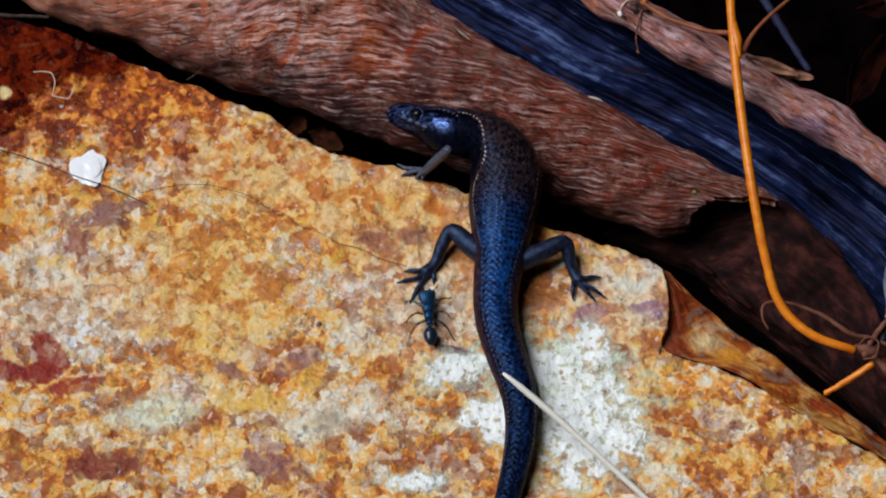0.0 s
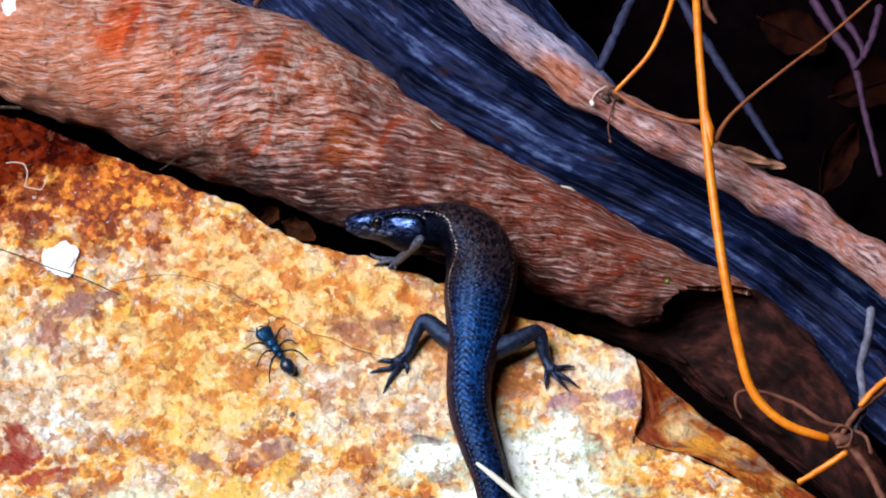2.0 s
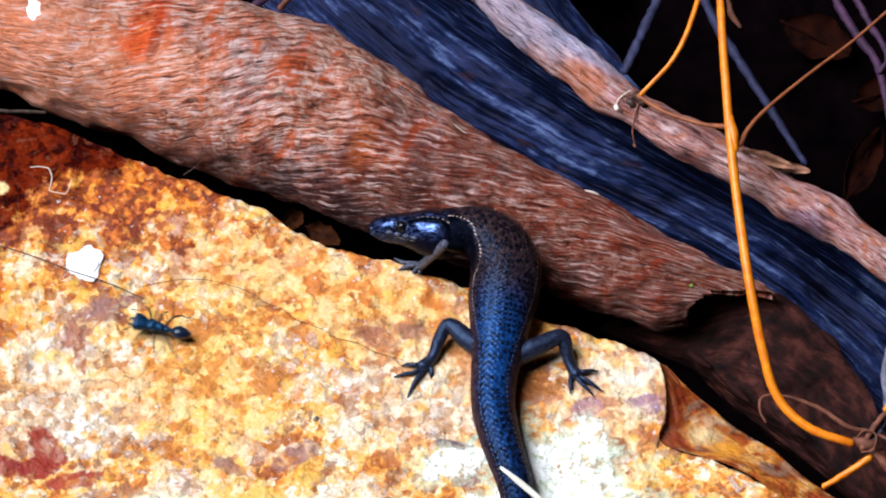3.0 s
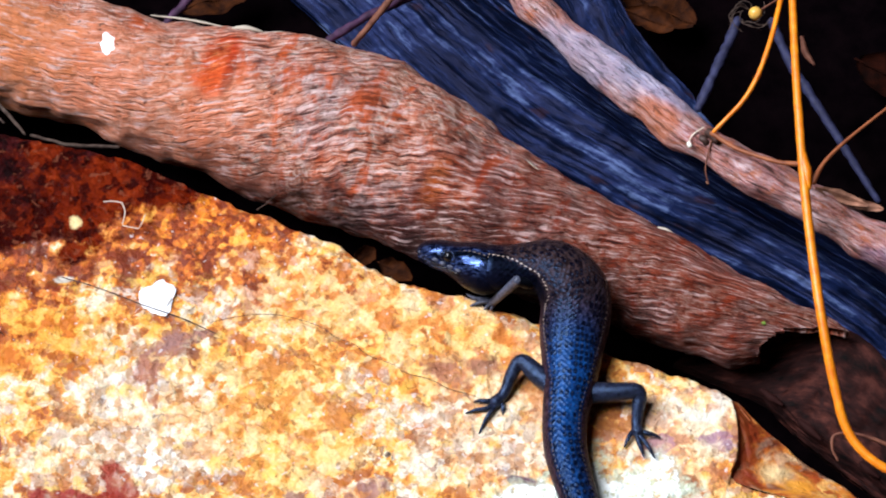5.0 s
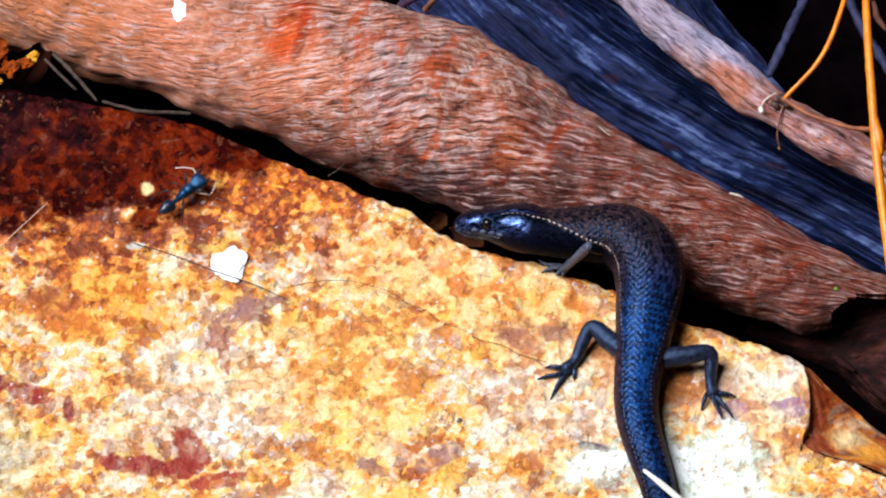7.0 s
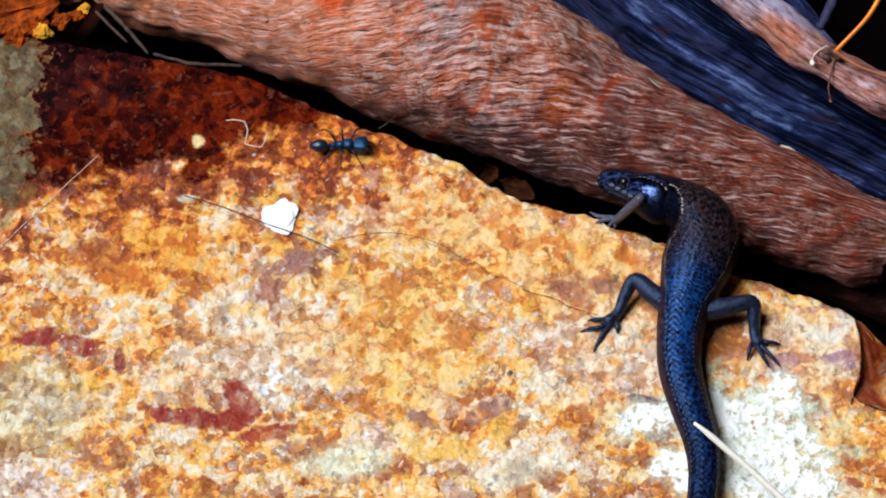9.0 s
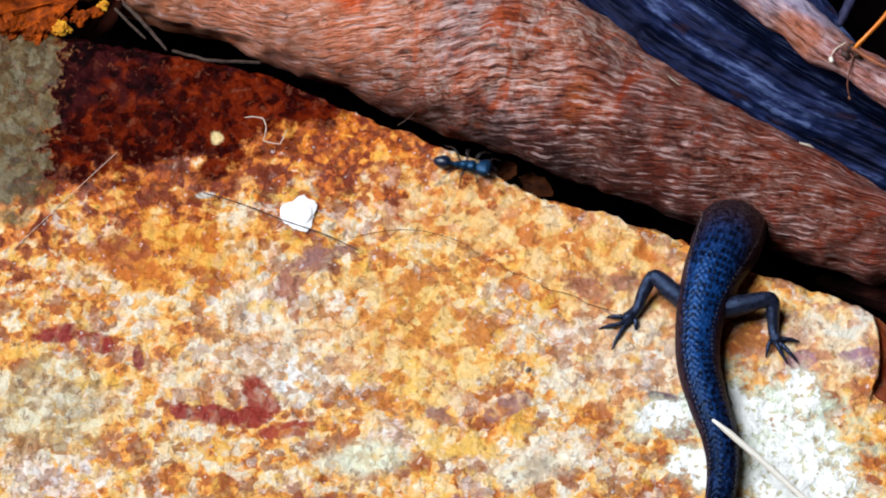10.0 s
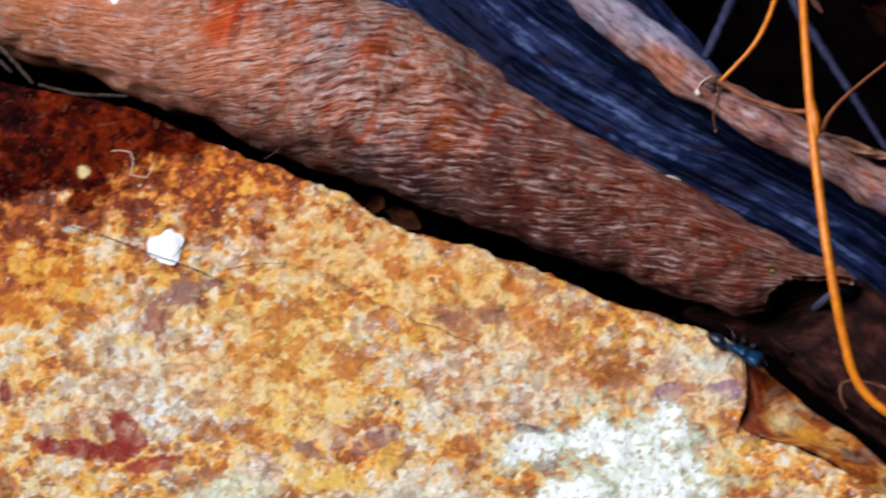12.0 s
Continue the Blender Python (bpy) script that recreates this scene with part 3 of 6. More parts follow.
# dark bark with the sky's blue reflection put into base colour and tint
BARK_DARK = bark_material("bark_with_sky_blue", ((0.41, (0.0004, 0.0006, 0.002)), (0.48, (0.0015, 0.0035, 0.013)), (0.54, (0.007, 0.013, 0.050)), (0.60, (0.075, 0.105, 0.22))), 0, (32, 300), 0.9, None, 0.5, (), 0.003, 0.20, (0.38, 0.42, 1.0))
# the first two marks paint bluish sky reflection along the lip's top
BARK_PINK = bark_material("pinkish_bark_lip", ((0.40, (0.09, 0.035, 0.035)), (0.48, (0.31, 0.11, 0.105)), (0.54, (0.40, 0.21, 0.215)), (0.62, (0.46, 0.33, 0.39))), 0, (210, 330), 0.7, (0.40, 0.11, 0.04), 0.5,
    (((0.0126, 0.0435, 0.0080), (0.011, 0.004), -38, (0.34, 0.35, 0.50), 0.6), ((0.0234, 0.0373, 0.0090), (0.010, 0.0025), -38, (0.32, 0.36, 0.56), 0.6), ((0.0228, 0.0312, 0.0080), (0.005, 0.003), -30, (0.50, 0.14, 0.04), 0.6), ((0.0623, 0.0019, 0.0080), (0.004, 0.002), -30, (0.12, 0.07, 0.13), 0.7)), knobbly=0.3)
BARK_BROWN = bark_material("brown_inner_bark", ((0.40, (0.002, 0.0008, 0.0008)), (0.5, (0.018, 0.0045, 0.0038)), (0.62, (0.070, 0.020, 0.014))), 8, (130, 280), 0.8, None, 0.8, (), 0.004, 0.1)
BARK_CREAM = bark_material("cream_torn_bark", ((0.38, (0.26, 0.20, 0.14)), (0.5, (0.46, 0.40, 0.32)), (0.64, (0.66, 0.62, 0.54))), 0, (60, 600), 0.6)
LEDGE_ROCK = ledge_material()
# brown leaf mould coloured near black, in place of the deep shade over it
SOIL_SHADE = plain_material("leaf_mould_shade", (0.0005, 0.0003, 0.0006), (0.0026, 0.0013, 0.0018), 180, 0.95, 0.0, 0.8)
SKIN = skin_material()
LIMB = plain_material("limb_skin", (0.003, 0.0035, 0.009), (0.022, 0.027, 0.055), 1400, 0.22, 0.55, 0.5, sheen=(0.35, 0.55, 1.0))
ARM_SKIN = plain_material("front_limb_skin", (0.022, 0.025, 0.042), (0.125, 0.135, 0.20), 1400, 0.35, 0.3, 0.5)
SKIN_DARK = plain_material("upper_arm_skin", (0.0008, 0.001, 0.002), (0.004, 0.005, 0.009), 1400, 0.4, 0.1)
EYE_BLACK = plain_material("eye", (0.003, 0.003, 0.004), (0.006, 0.006, 0.008), 300, 0.12, 0.3, 0.0)
ANT_SHELL = plain_material("ant_shell", (0.002, 0.008, 0.022), (0.012, 0.050, 0.12), 1100, 0.28, 0.5, 0.3, 0.2, sheen=(0.3, 0.6, 1.0))
ANT_BLACK = plain_material("ant_gaster", (0.003, 0.006, 0.016), (0.009, 0.020, 0.048), 900, 0.28, 0.5, 0.1)
ANT_LEG = plain_material("ant_leg", (0.005, 0.005, 0.008), (0.022, 0.016, 0.016), 900, 0.4, 0.5, 0.2)
VINE = plain_material("orange_stem", (0.62, 0.13, 0.0), (0.86, 0.29, 0.002), 500, 0.4, 0.5, 0.3)
TWIG_RUST = plain_material("rusty_twig", (0.14, 0.030, 0.006), (0.32, 0.095, 0.026), 500, 0.6)
TWIG_GREY = plain_material("mauve_grey_twig", (0.016, 0.005, 0.017), (0.070, 0.024, 0.068), 500, 0.7, 0.3)
TWIG_PALE = plain_material("bleached_twig", (0.028, 0.026, 0.050), (0.20, 0.20, 0.28), 500, 0.7, 0.3)
LEAF_TAN = plain_material("tan_leaf_scrap", (0.10, 0.040, 0.024), (0.33, 0.155, 0.095), 500, 0.7, 0.2)
TWIG_BROWN = plain_material("brown_twig", (0.07, 0.020, 0.012), (0.20, 0.075, 0.042), 500, 0.7, 0.3)
TWIG_DIM = plain_material("dim_grey_twig", (0.030, 0.018, 0.014), (0.11, 0.075, 0.060), 900, 0.8, 0.2)
STRAW = plain_material("bleached_straw", (0.78, 0.74, 0.62), (0.88, 0.86, 0.78), 700, 0.35)
QUARTZ = plain_material("white_quartz", (0.93, 0.93, 0.96), (0.97, 0.97, 0.98), 900, 0.15, 0.5, 0.05)
FIBRE = plain_material("pale_fibre", (0.55, 0.42, 0.32), (0.72, 0.6, 0.5), 900, 0.5)
LEAF_ORANGE = plain_material("orange_dead_leaf", (0.02, 0.001, 0.0003), (0.50, 0.085, 0.001), 420, 0.7, 0.1, 1.0)
LEAF_YELLOW = plain_material("yellow_dead_leaf", (0.45, 0.12, 0.002), (0.85, 0.48, 0.03), 500, 0.6, 0.15, 0.8)
# brown litter leaves, their shade taken into a near-black base colour
LEAF_SHADED = plain_material("shaded_dead_leaf", (0.0012, 0.0003, 0.0002), (0.018, 0.0030, 0.001), 300, 0.9, 0.05)
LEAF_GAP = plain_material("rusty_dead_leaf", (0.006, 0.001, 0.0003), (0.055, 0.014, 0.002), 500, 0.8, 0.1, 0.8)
SEED = plain_material("yellow_seed", (0.60, 0.30, 0.03), (0.80, 0.52, 0.12), 600, 0.35)
ROOTLET = plain_material("dark_rootlet", (0.02, 0.008, 0.006), (0.07, 0.03, 0.02), 900, 0.6)
TWIG_BLUE = plain_material("blue_grey_twig", (0.009, 0.009, 0.030), (0.034, 0.036, 0.095), 500, 0.7, 0.3)
MOSS = plain_material("moss_speck", (0.12, 0.2, 0.02), (0.25, 0.36, 0.04), 900, 0.7)


# ---- mesh helpers ----
def mesh_object(name, verts, faces, material, parent=None, label="", uvs=None, smooth=True):
    data = bpy.data.meshes.new(name)
    data.from_pydata([tuple(v) for v in verts], [], faces)
    data.materials.append(material)
    if smooth:
        data.polygons.foreach_set("use_smooth", [True] * len(data.polygons))
    if uvs is not None:
        layer = data.uv_layers.new(name="UVMap")
        index = np.empty(len(data.loops), dtype=np.int32)
        data.loops.foreach_get("vertex_index", index)
        layer.data.foreach_set("uv", np.asarray(uvs, dtype=np.float32)[index].ravel())
    data.update()
    ob = new(name, data)
    if parent is not None:
        ob.parent = parent
    if label:
        tagged(ob, label)
    return ob


def spline(points, count):
    """Catmull-Rom through the points (rows of any width), at count even steps of arc length."""
    p = np.asarray(points, dtype=float)
    ext = np.vstack([2 * p[0] - p[1], p, 2 * p[-1] - p[-2]])
    out = []
    for i in range(1, len(ext) - 2):
        a, b, c, d = ext[i - 1:i + 3]
        for k in range(24):
            t = k / 24
            out.append(0.5 * (2 * b + (c - a) * t + (2 * a - 5 * b + 4 * c - d) * t * t + (3 * b - a - 3 * c + d) * t ** 3))
    out.append(p[-1])
    out = np.array(out)
    run = np.r_[0, np.cumsum(np.linalg.norm(np.diff(out[:, :3], axis=0), axis=1))]
    at = np.linspace(0, run[-1], count)
    return np.stack([np.interp(at, run, out[:, k]) for k in range(out.shape[1])], 1)


def grid_faces(rows, cols, closed=False, start=0):
    faces = []
    for i in range(rows - 1):
        for j in range(cols if closed else cols - 1):
            k = (j + 1) % cols
            faces.append((start + i * cols + j, start + i * cols + k, start + (i + 1) * cols + k, start + (i + 1) * cols + j))
    return faces


def frames_along(centre, up=(0, 0, 1)):
    tangent = np.gradient(centre, axis=0)
    tangent /= np.linalg.norm(tangent, axis=1)[:, None]
    side = np.cross(tangent, np.asarray(up, dtype=float))
    side /= np.linalg.norm(side, axis=1)[:, None]
    return tangent, side, np.cross(side, tangent)


def limb_mesh(points, radii, steps=24, around=10, bumps=0.0, seed=0):
    """A tapered round stem along the points, with rounded ends: vertices and faces."""
    rows = spline([(*p, r) for p, r in zip(points, radii)], steps)
    centre, radius = rows[:, :3], rows[:, 3].copy()
    up = (0, 0, 1) if abs(centre[-1, 2] - centre[0, 2]) < 0.9 * np.linalg.norm(centre[-1] - centre[0]) else (1, 0, 0)
    tangent, side, top = frames_along(centre, up)
    verts = []
    first = centre[0] - tangent[0] * radius[0] * 0.6
    last = centre[-1] + tangent[-1] * radius[-1] * 0.6
    centre = np.vstack([first, centre, last])
    side, top = np.vstack([side[:1], side, side[-1:]]), np.vstack([top[:1], top, top[-1:]])
    radius = np.r_[radius[0] * 0.35, radius, radius[-1] * 0.35]
    for i, c in enumerate(centre):
        for j in range(around):
            a = 2 * math.pi * j / around
            r = radius[i]
            if bumps:
                r *= 1 + bumps * noise.noise((c[0] * 700 + seed, c[1] * 700, c[2] * 700 + j * 0.6))
            verts.append(c + r * (math.cos(a) * side[i] + math.sin(a) * top[i]))
    faces = grid_faces(len(centre), around, True)
    faces.append(tuple(range(around))[::-1])
    faces.append(tuple(range((len(centre) - 1) * around, len(centre) * around)))
    return verts, faces


def stem(name, points, radii, material, parent=None, label="", steps=28, bumps=0.12, around=8, seed=0):
    if isinstance(radii, float):
        radii = [radii] * len(points)
    return mesh_object(name, *limb_mesh(points, radii, steps, around, bumps, seed), material, parent, label)


def loft(name, rails, material, parent=None, steps=120, across=30, rough=0.0004, label="", sag=0.0, thick=0.0, grain=(120, 120), ridges=0.0):
    """A sheet across two or more rails, each a list of points; UV in metres along and across. sag: sinks its middle."""
    lines = [spline(r, steps) for r in rails]
    verts, uvs = [], []
    spans = len(lines) - 1
    count = across * spans + 1
    run = np.r_[0, np.cumsum(np.linalg.norm(np.diff(lines[0], axis=0), axis=1))]
    for deep in ((0.0, thick) if thick else (0.0,)):
        for i in range(steps):
            for k in range(count):
                q = min(k // across, spans - 1)
                f = k / across - q
                p = lines[q][i] * (1 - f) + lines[q + 1][i] * f
                bump = rough * (noise.fractal((p[0] * grain[0], p[1] * grain[1], p[2] * grain[0]), 0.7, 2.1, 4) + 0.4 * noise.noise((run[i] * 160, k * 0.9, 2)))
                bump += ridges * (noise.noise((run[i] * 14, k * 0.16, 6)) + 0.6 * noise.noise((run[i] * 30, k * 0.42, 9)))
                edge = min(1.0, 4 * min(k, count - 1 - k) / count + 0.25)
                verts.append((p[0] + 0.3 * bump, p[1] - 0.5 * bump * edge, p[2] + bump * edge - sag * math.sin(math.pi * k / (count - 1)) - deep))
                uvs.append((run[i], k * float(np.linalg.norm(lines[q + 1][i] - lines[q][i])) / across))
    faces = [f[::-1] for f in grid_faces(steps, count)]
    if thick:
        n = steps * count
        faces += grid_faces(steps, count, False, n)
        border = [i * count for i in range(steps)] + [(steps - 1) * count + j for j in range(1, count)] + [i * count + count - 1 for i in range(steps - 2, -1, -1)] + list(range(count - 2, 0, -1))
        faces += [(a, b, b + n, a + n) for a, b in zip(border, border[1:] + border[:1])]
    return mesh_object(name, verts, faces, material, parent, label, uvs)


def thing(name, where, label, category, group="", kind=""):
    ob = new(name)
    ob.location = where
    return tagged(ob, label, category, group, kind)


def part(name, bm, material, parent, label=""):
    data = bpy.data.meshes.new(name)
    for f in bm.faces:
        f.smooth = True
    bm.to_mesh(data), bm.free()
    data.materials.append(material)
    ob = new(name, data)
    ob.parent = parent
    return tagged(ob, label)


def rel(points, where):
    return [tuple(np.asarray(p) - np.asarray(where)) for p in points]


# ---- ground ----
GROUND_Z = -0.022


def ground():
    ring = [0.0, 0.02, 0.05, 0.09, 0.14, 0.2, 0.4, 1.0, 4.0, 20.0, 120.0]
    verts, faces, n = [(0, 0.03, GROUND_Z)], [], 72
    for r in ring[1:]:
        for j in range(n):
            a = 2 * math.pi * j / n
            x, y = r * math.cos(a), 0.03 + r * math.sin(a)
            verts.append((x, y, GROUND_Z + (0.0015 * noise.noise((x * 60, y * 60, 3)) if r < 1 else 0.0)))
    faces += [(0, 1 + j, 1 + (j + 1) % n) for j in range(n)]
    faces += grid_faces(len(ring) - 1, n, True, 1)
    tagged(mesh_object("ground", verts, faces, SOIL_SHADE), "leaf mould on the ground, coloured near black for shade", "ground", kind="structure")


ground()

# ---- rock ----
EDGE = [(-0.1407, 0.0418, 0.0000), (-0.1257, 0.0377, 0.0000), (-0.1151, 0.0358, 0.0000), (-0.1004, 0.0331, 0.0000), (-0.0888, 0.0308, 0.0000), (-0.0825, 0.0296, 0.0000), (-0.0719, 0.0261, 0.0000), (-0.0571, 0.0188, 0.0000), (-0.0446, 0.0134, 0.0000), (-0.0353, 0.0094, 0.0000), (-0.0321, 0.0066, 0.0000),
        (-0.0239, 0.0015, 0.0000), (-0.0126, -0.0014, 0.0000), (0.0006, -0.0067, 0.0000), (0.0147, -0.0136, 0.0000), (0.0253, -0.0169, 0.0000), (0.0332, -0.0203, 0.0000), (0.0362, -0.0222, 0.0000), (0.0364, -0.0299, 0.0000), (0.0367, -0.0375, 0.0000), (0.0393, -0.0399, 0.0000), (0.0465, -0.0423, 0.0000), (0.0520, -0.0454, 0.0000), (0.0578, -0.0498, 0.0000), (0.0759, -0.0614, 0.0000), (0.1002, -0.0770, 0.0000)]
LEDGE_TOP = [(0.0352, -0.0217, -0.0012), (0.0361, -0.0277, -0.0010), (0.0356, -0.0328, -0.0010), (0.0348, -0.0367, -0.0012), (0.0389, -0.0390, -0.0012), (0.0463, -0.0414, -0.0014), (0.0517, -0.0445, -0.0014), (0.0574, -0.0489, -0.0014), (0.0761, -0.0606, -0.0014), (0.1005, -0.0762, -0.0014)]
LEDGE_FOOT = [(0.0372, -0.0205, -0.0040), (0.0415, -0.0244, -0.0060), (0.0455, -0.0277, -0.0070), (0.0484, -0.0305, -0.0070), (0.0529, -0.0331, -0.0080), (0.0567, -0.0357, -0.0080), (0.0621, -0.0414, -0.0080), (0.0703, -0.0479, -0.0080), (0.0846, -0.0603, -0.0080), (0.1069, -0.0786, -0.0080)]
CRACKS = [[(-0.0846, 0.0021, 0.0000), (-0.0778, -0.0001, 0.0000), (-0.0700, -0.0034, 0.0000), (-0.0623, -0.0069, 0.0000), (-0.0556, -0.0092, 0.0000)], [(-0.0572, -0.0069, 0.0000), (-0.0491, -0.0053, 0.0000), (-0.0410, -0.0060, 0.0000), (-0.0307, -0.0116, 0.0000), (-0.0205, -0.0173, 0.0000), (-0.0094, -0.0217, 0.0000)]]


def rock_height(x, y):
    """The uneven upper face of the slab."""
    return 0.0007 * noise.fractal((x * 55, y * 55, 1), 0.6, 2.1, 4) + 0.00028 * noise.fractal((x * 300, y * 300, 4), 0.6, 2.1, 4) + 0.0011 * noise.noise((x * 22, y * 22, 8))


def rock():
    base = thing("rock", (-0.0294, -0.0174, -0.0235), "flat ochre and cream rock slab stained with rust and white lichen", "rock")
    edge = np.array(EDGE)
    corner = (0.0364, -0.0299, 0.0000)[0]
    xs = np.r_[np.arange(-0.150, corner - 0.0012, 0.00045), np.arange(corner - 0.0012, corner + 0.0014, 0.00012), np.arange(corner + 0.0014, 0.105, 0.00045)]
    rim = np.interp(xs, edge[:, 0], edge[:, 1])
    rim = np.convolve(np.pad(rim, 1, mode="edge"), np.ones(3) / 3, "valid")
    rim = rim + np.array([0.0007 * noise.noise((x * 220, 0, 5)) + 0.0004 * noise.noise((x * 700, 0, 9)) for x in xs])
    down = [(0.0000, -0.0235), (-0.001, -0.016), (0.0004, -0.010), (0.0009, -0.0055), (0.0008, -0.0028), (0.0006, -0.0014), (0.0004, -0.0006)]
    far_line = -0.088
    # below the notch the rows run straight, above it they follow the rim
    level = np.array([rim[np.abs(xs - x) < 0.006].min() for x in xs])
    level = np.array([level[np.abs(xs - x) < 0.006].mean() for x in xs]) - 0.0016
    level = np.minimum(level, rim - 0.0012)
    near_rim = np.linspace(0, 1, 30) ** 1.6
    below = np.linspace(0, 1, 176)[1:]
    share = np.r_[near_rim, 1 + below]
    verts = []
    crack_lines = [np.array(c)[:, :2] for c in CRACKS]
    rows = len(down) + len(share) + 1
    for i, x in enumerate(xs):
        def bow(y):
            return math.exp(-((x - corner) / 0.006) ** 2) * (float(np.interp(y, (-0.046, -0.0385, -0.034, -0.028, -0.022), (0.0, -0.0016, 0.0, 0.0008, 0.0))) + 0.0004 * noise.noise((x * 90, y * 420, 3)))
        for off, z in down:
            wob = 0.0012 * noise.noise((x * 160, z * 160, 2)) if z < -0.001 else 0.0
            verts.append((x + bow(rim[i]), rim[i] + off + wob, z))
        for k in share:
            y = rim[i] + (level[i] - rim[i]) * k if k <= 1 else level[i] + (far_line - level[i]) * (k - 1)
            v = rim[i] - y
            z = rock_height(x, y)
            z -= 0.0004 * math.exp(-v / 0.0010)
            for line in crack_lines:
                if line[0, 0] - 0.002 < x < line[-1, 0] + 0.002:
                    near = abs(y - np.interp(x, line[:, 0], line[:, 1]) - 0.0006 * noise.noise((x * 300, 3, 1)))
                    if near < 0.0014:
                        z -= 0.0006 * math.exp(-(near / 0.0004) ** 2)
            verts.append((x + bow(y), y, z))
        verts.append((x, far_line - 0.002, -0.0235))
    n = len(xs)
    faces = grid_faces(n, rows)
    faces.append(tuple(range(rows))[::-1])
    faces.append(tuple(range((n - 1) * rows, n * rows)))
    faces = [f[::-1] for f in faces]
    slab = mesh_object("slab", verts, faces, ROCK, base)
    slab.location = -Vector(base.location)
    under = [(x, y + 0.001, -0.0235) for x, y, _ in LEDGE_FOOT]
    top = [(x, y, rock_height(x, y) - 0.0009) for x, y, _ in LEDGE_TOP]
    ob = loft("broken_ledge", [top, LEDGE_FOOT, under], LEDGE_ROCK, base, 150, 26, 0.0008, "rust-orange broken ledge below the slab")
    ob.location = -Vector(base.location)


rock()


# ---- bark ----
def bark_sheet(name, axis, arcs, material, parent, thick=0.0011, steps=220, around=64, rough=0.0005, tear=0.0, label="", end_shape=()):
    """A curled sheet along axis rows (x, y, z, radius); arcs: rows (share along, first angle, last angle) in degrees,
    0 towards the open gap, 90 up. tear: raggedness of the two ends; end_shape: rows (angle, metres by which the far end reaches on)."""
    rows = spline(axis, steps)
    centre, radius = rows[:, :3], rows[:, 3]
    tangent, side, top = frames_along(centre)
    length = np.r_[0, np.cumsum(np.linalg.norm(np.diff(centre, axis=0), axis=1))]
    arcs = np.asarray(arcs, dtype=float)
    shells, uvs = [], []
    for inner in (0.0, thick):
        for i in range(steps):
            share = i / (steps - 1)
            a0, a1 = np.interp(share, arcs[:, 0], arcs[:, 1]), np.interp(share, arcs[:, 0], arcs[:, 2])
            for j in range(around):
                a = radians(a0 + (a1 - a0) * j / (around - 1))
                r0 = radius[i]
                p0 = centre[i] + r0 * (math.cos(a) * side[i] + math.sin(a) * top[i])
                bump = noise.fractal((p0[0] * 90, p0[1] * 90, p0[2] * 90), 0.7, 2.0, 3) * rough * 2.2 + noise.noise((length[i] * 150, a * r0 * 900, 4)) * rough * 0.45
                slide = tear * noise.noise((a * 2.2, 3.0 if share > 0.5 else 7.0, 1)) + tear * 0.45 * noise.noise((a * 11, 5, 1))
                slide *= max(0.0, 1 - min(share, 1 - share) * 9)
                if end_shape:
                    slide += float(np.interp(math.degrees(a), [e[0] for e in end_shape], [e[1] for e in end_shape])) * max(0.0, 1 - (1 - share) * 5)
                    slide += 0.0011 * noise.noise((a * 9, 2, 8)) * max(0.0, 1 - (1 - share) * 30)
                r = r0 + bump - inner
                shells.append(centre[i] + tangent[i] * slide + r * (math.cos(a) * side[i] + math.sin(a) * top[i]))
                uvs.append((length[i], a * 0.012))
    n = steps * around
    faces = grid_faces(steps, around) + [f[::-1] for f in grid_faces(steps, around, False, n)]
    border = [i * around for i in range(steps)] + [(steps - 1) * around + j for j in range(1, around)] + [i * around + around - 1 for i in range(steps - 2, -1, -1)] + list(range(around - 2, 0, -1))
    faces += [(a, a + n, b + n, b) for a, b in zip(border, border[1:] + border[:1])]
    return mesh_object(name, shells, faces, material, parent, label, uvs)


def axis_rows(points, radii):
    return [(*p, r) for p, r in zip(points, radii)]


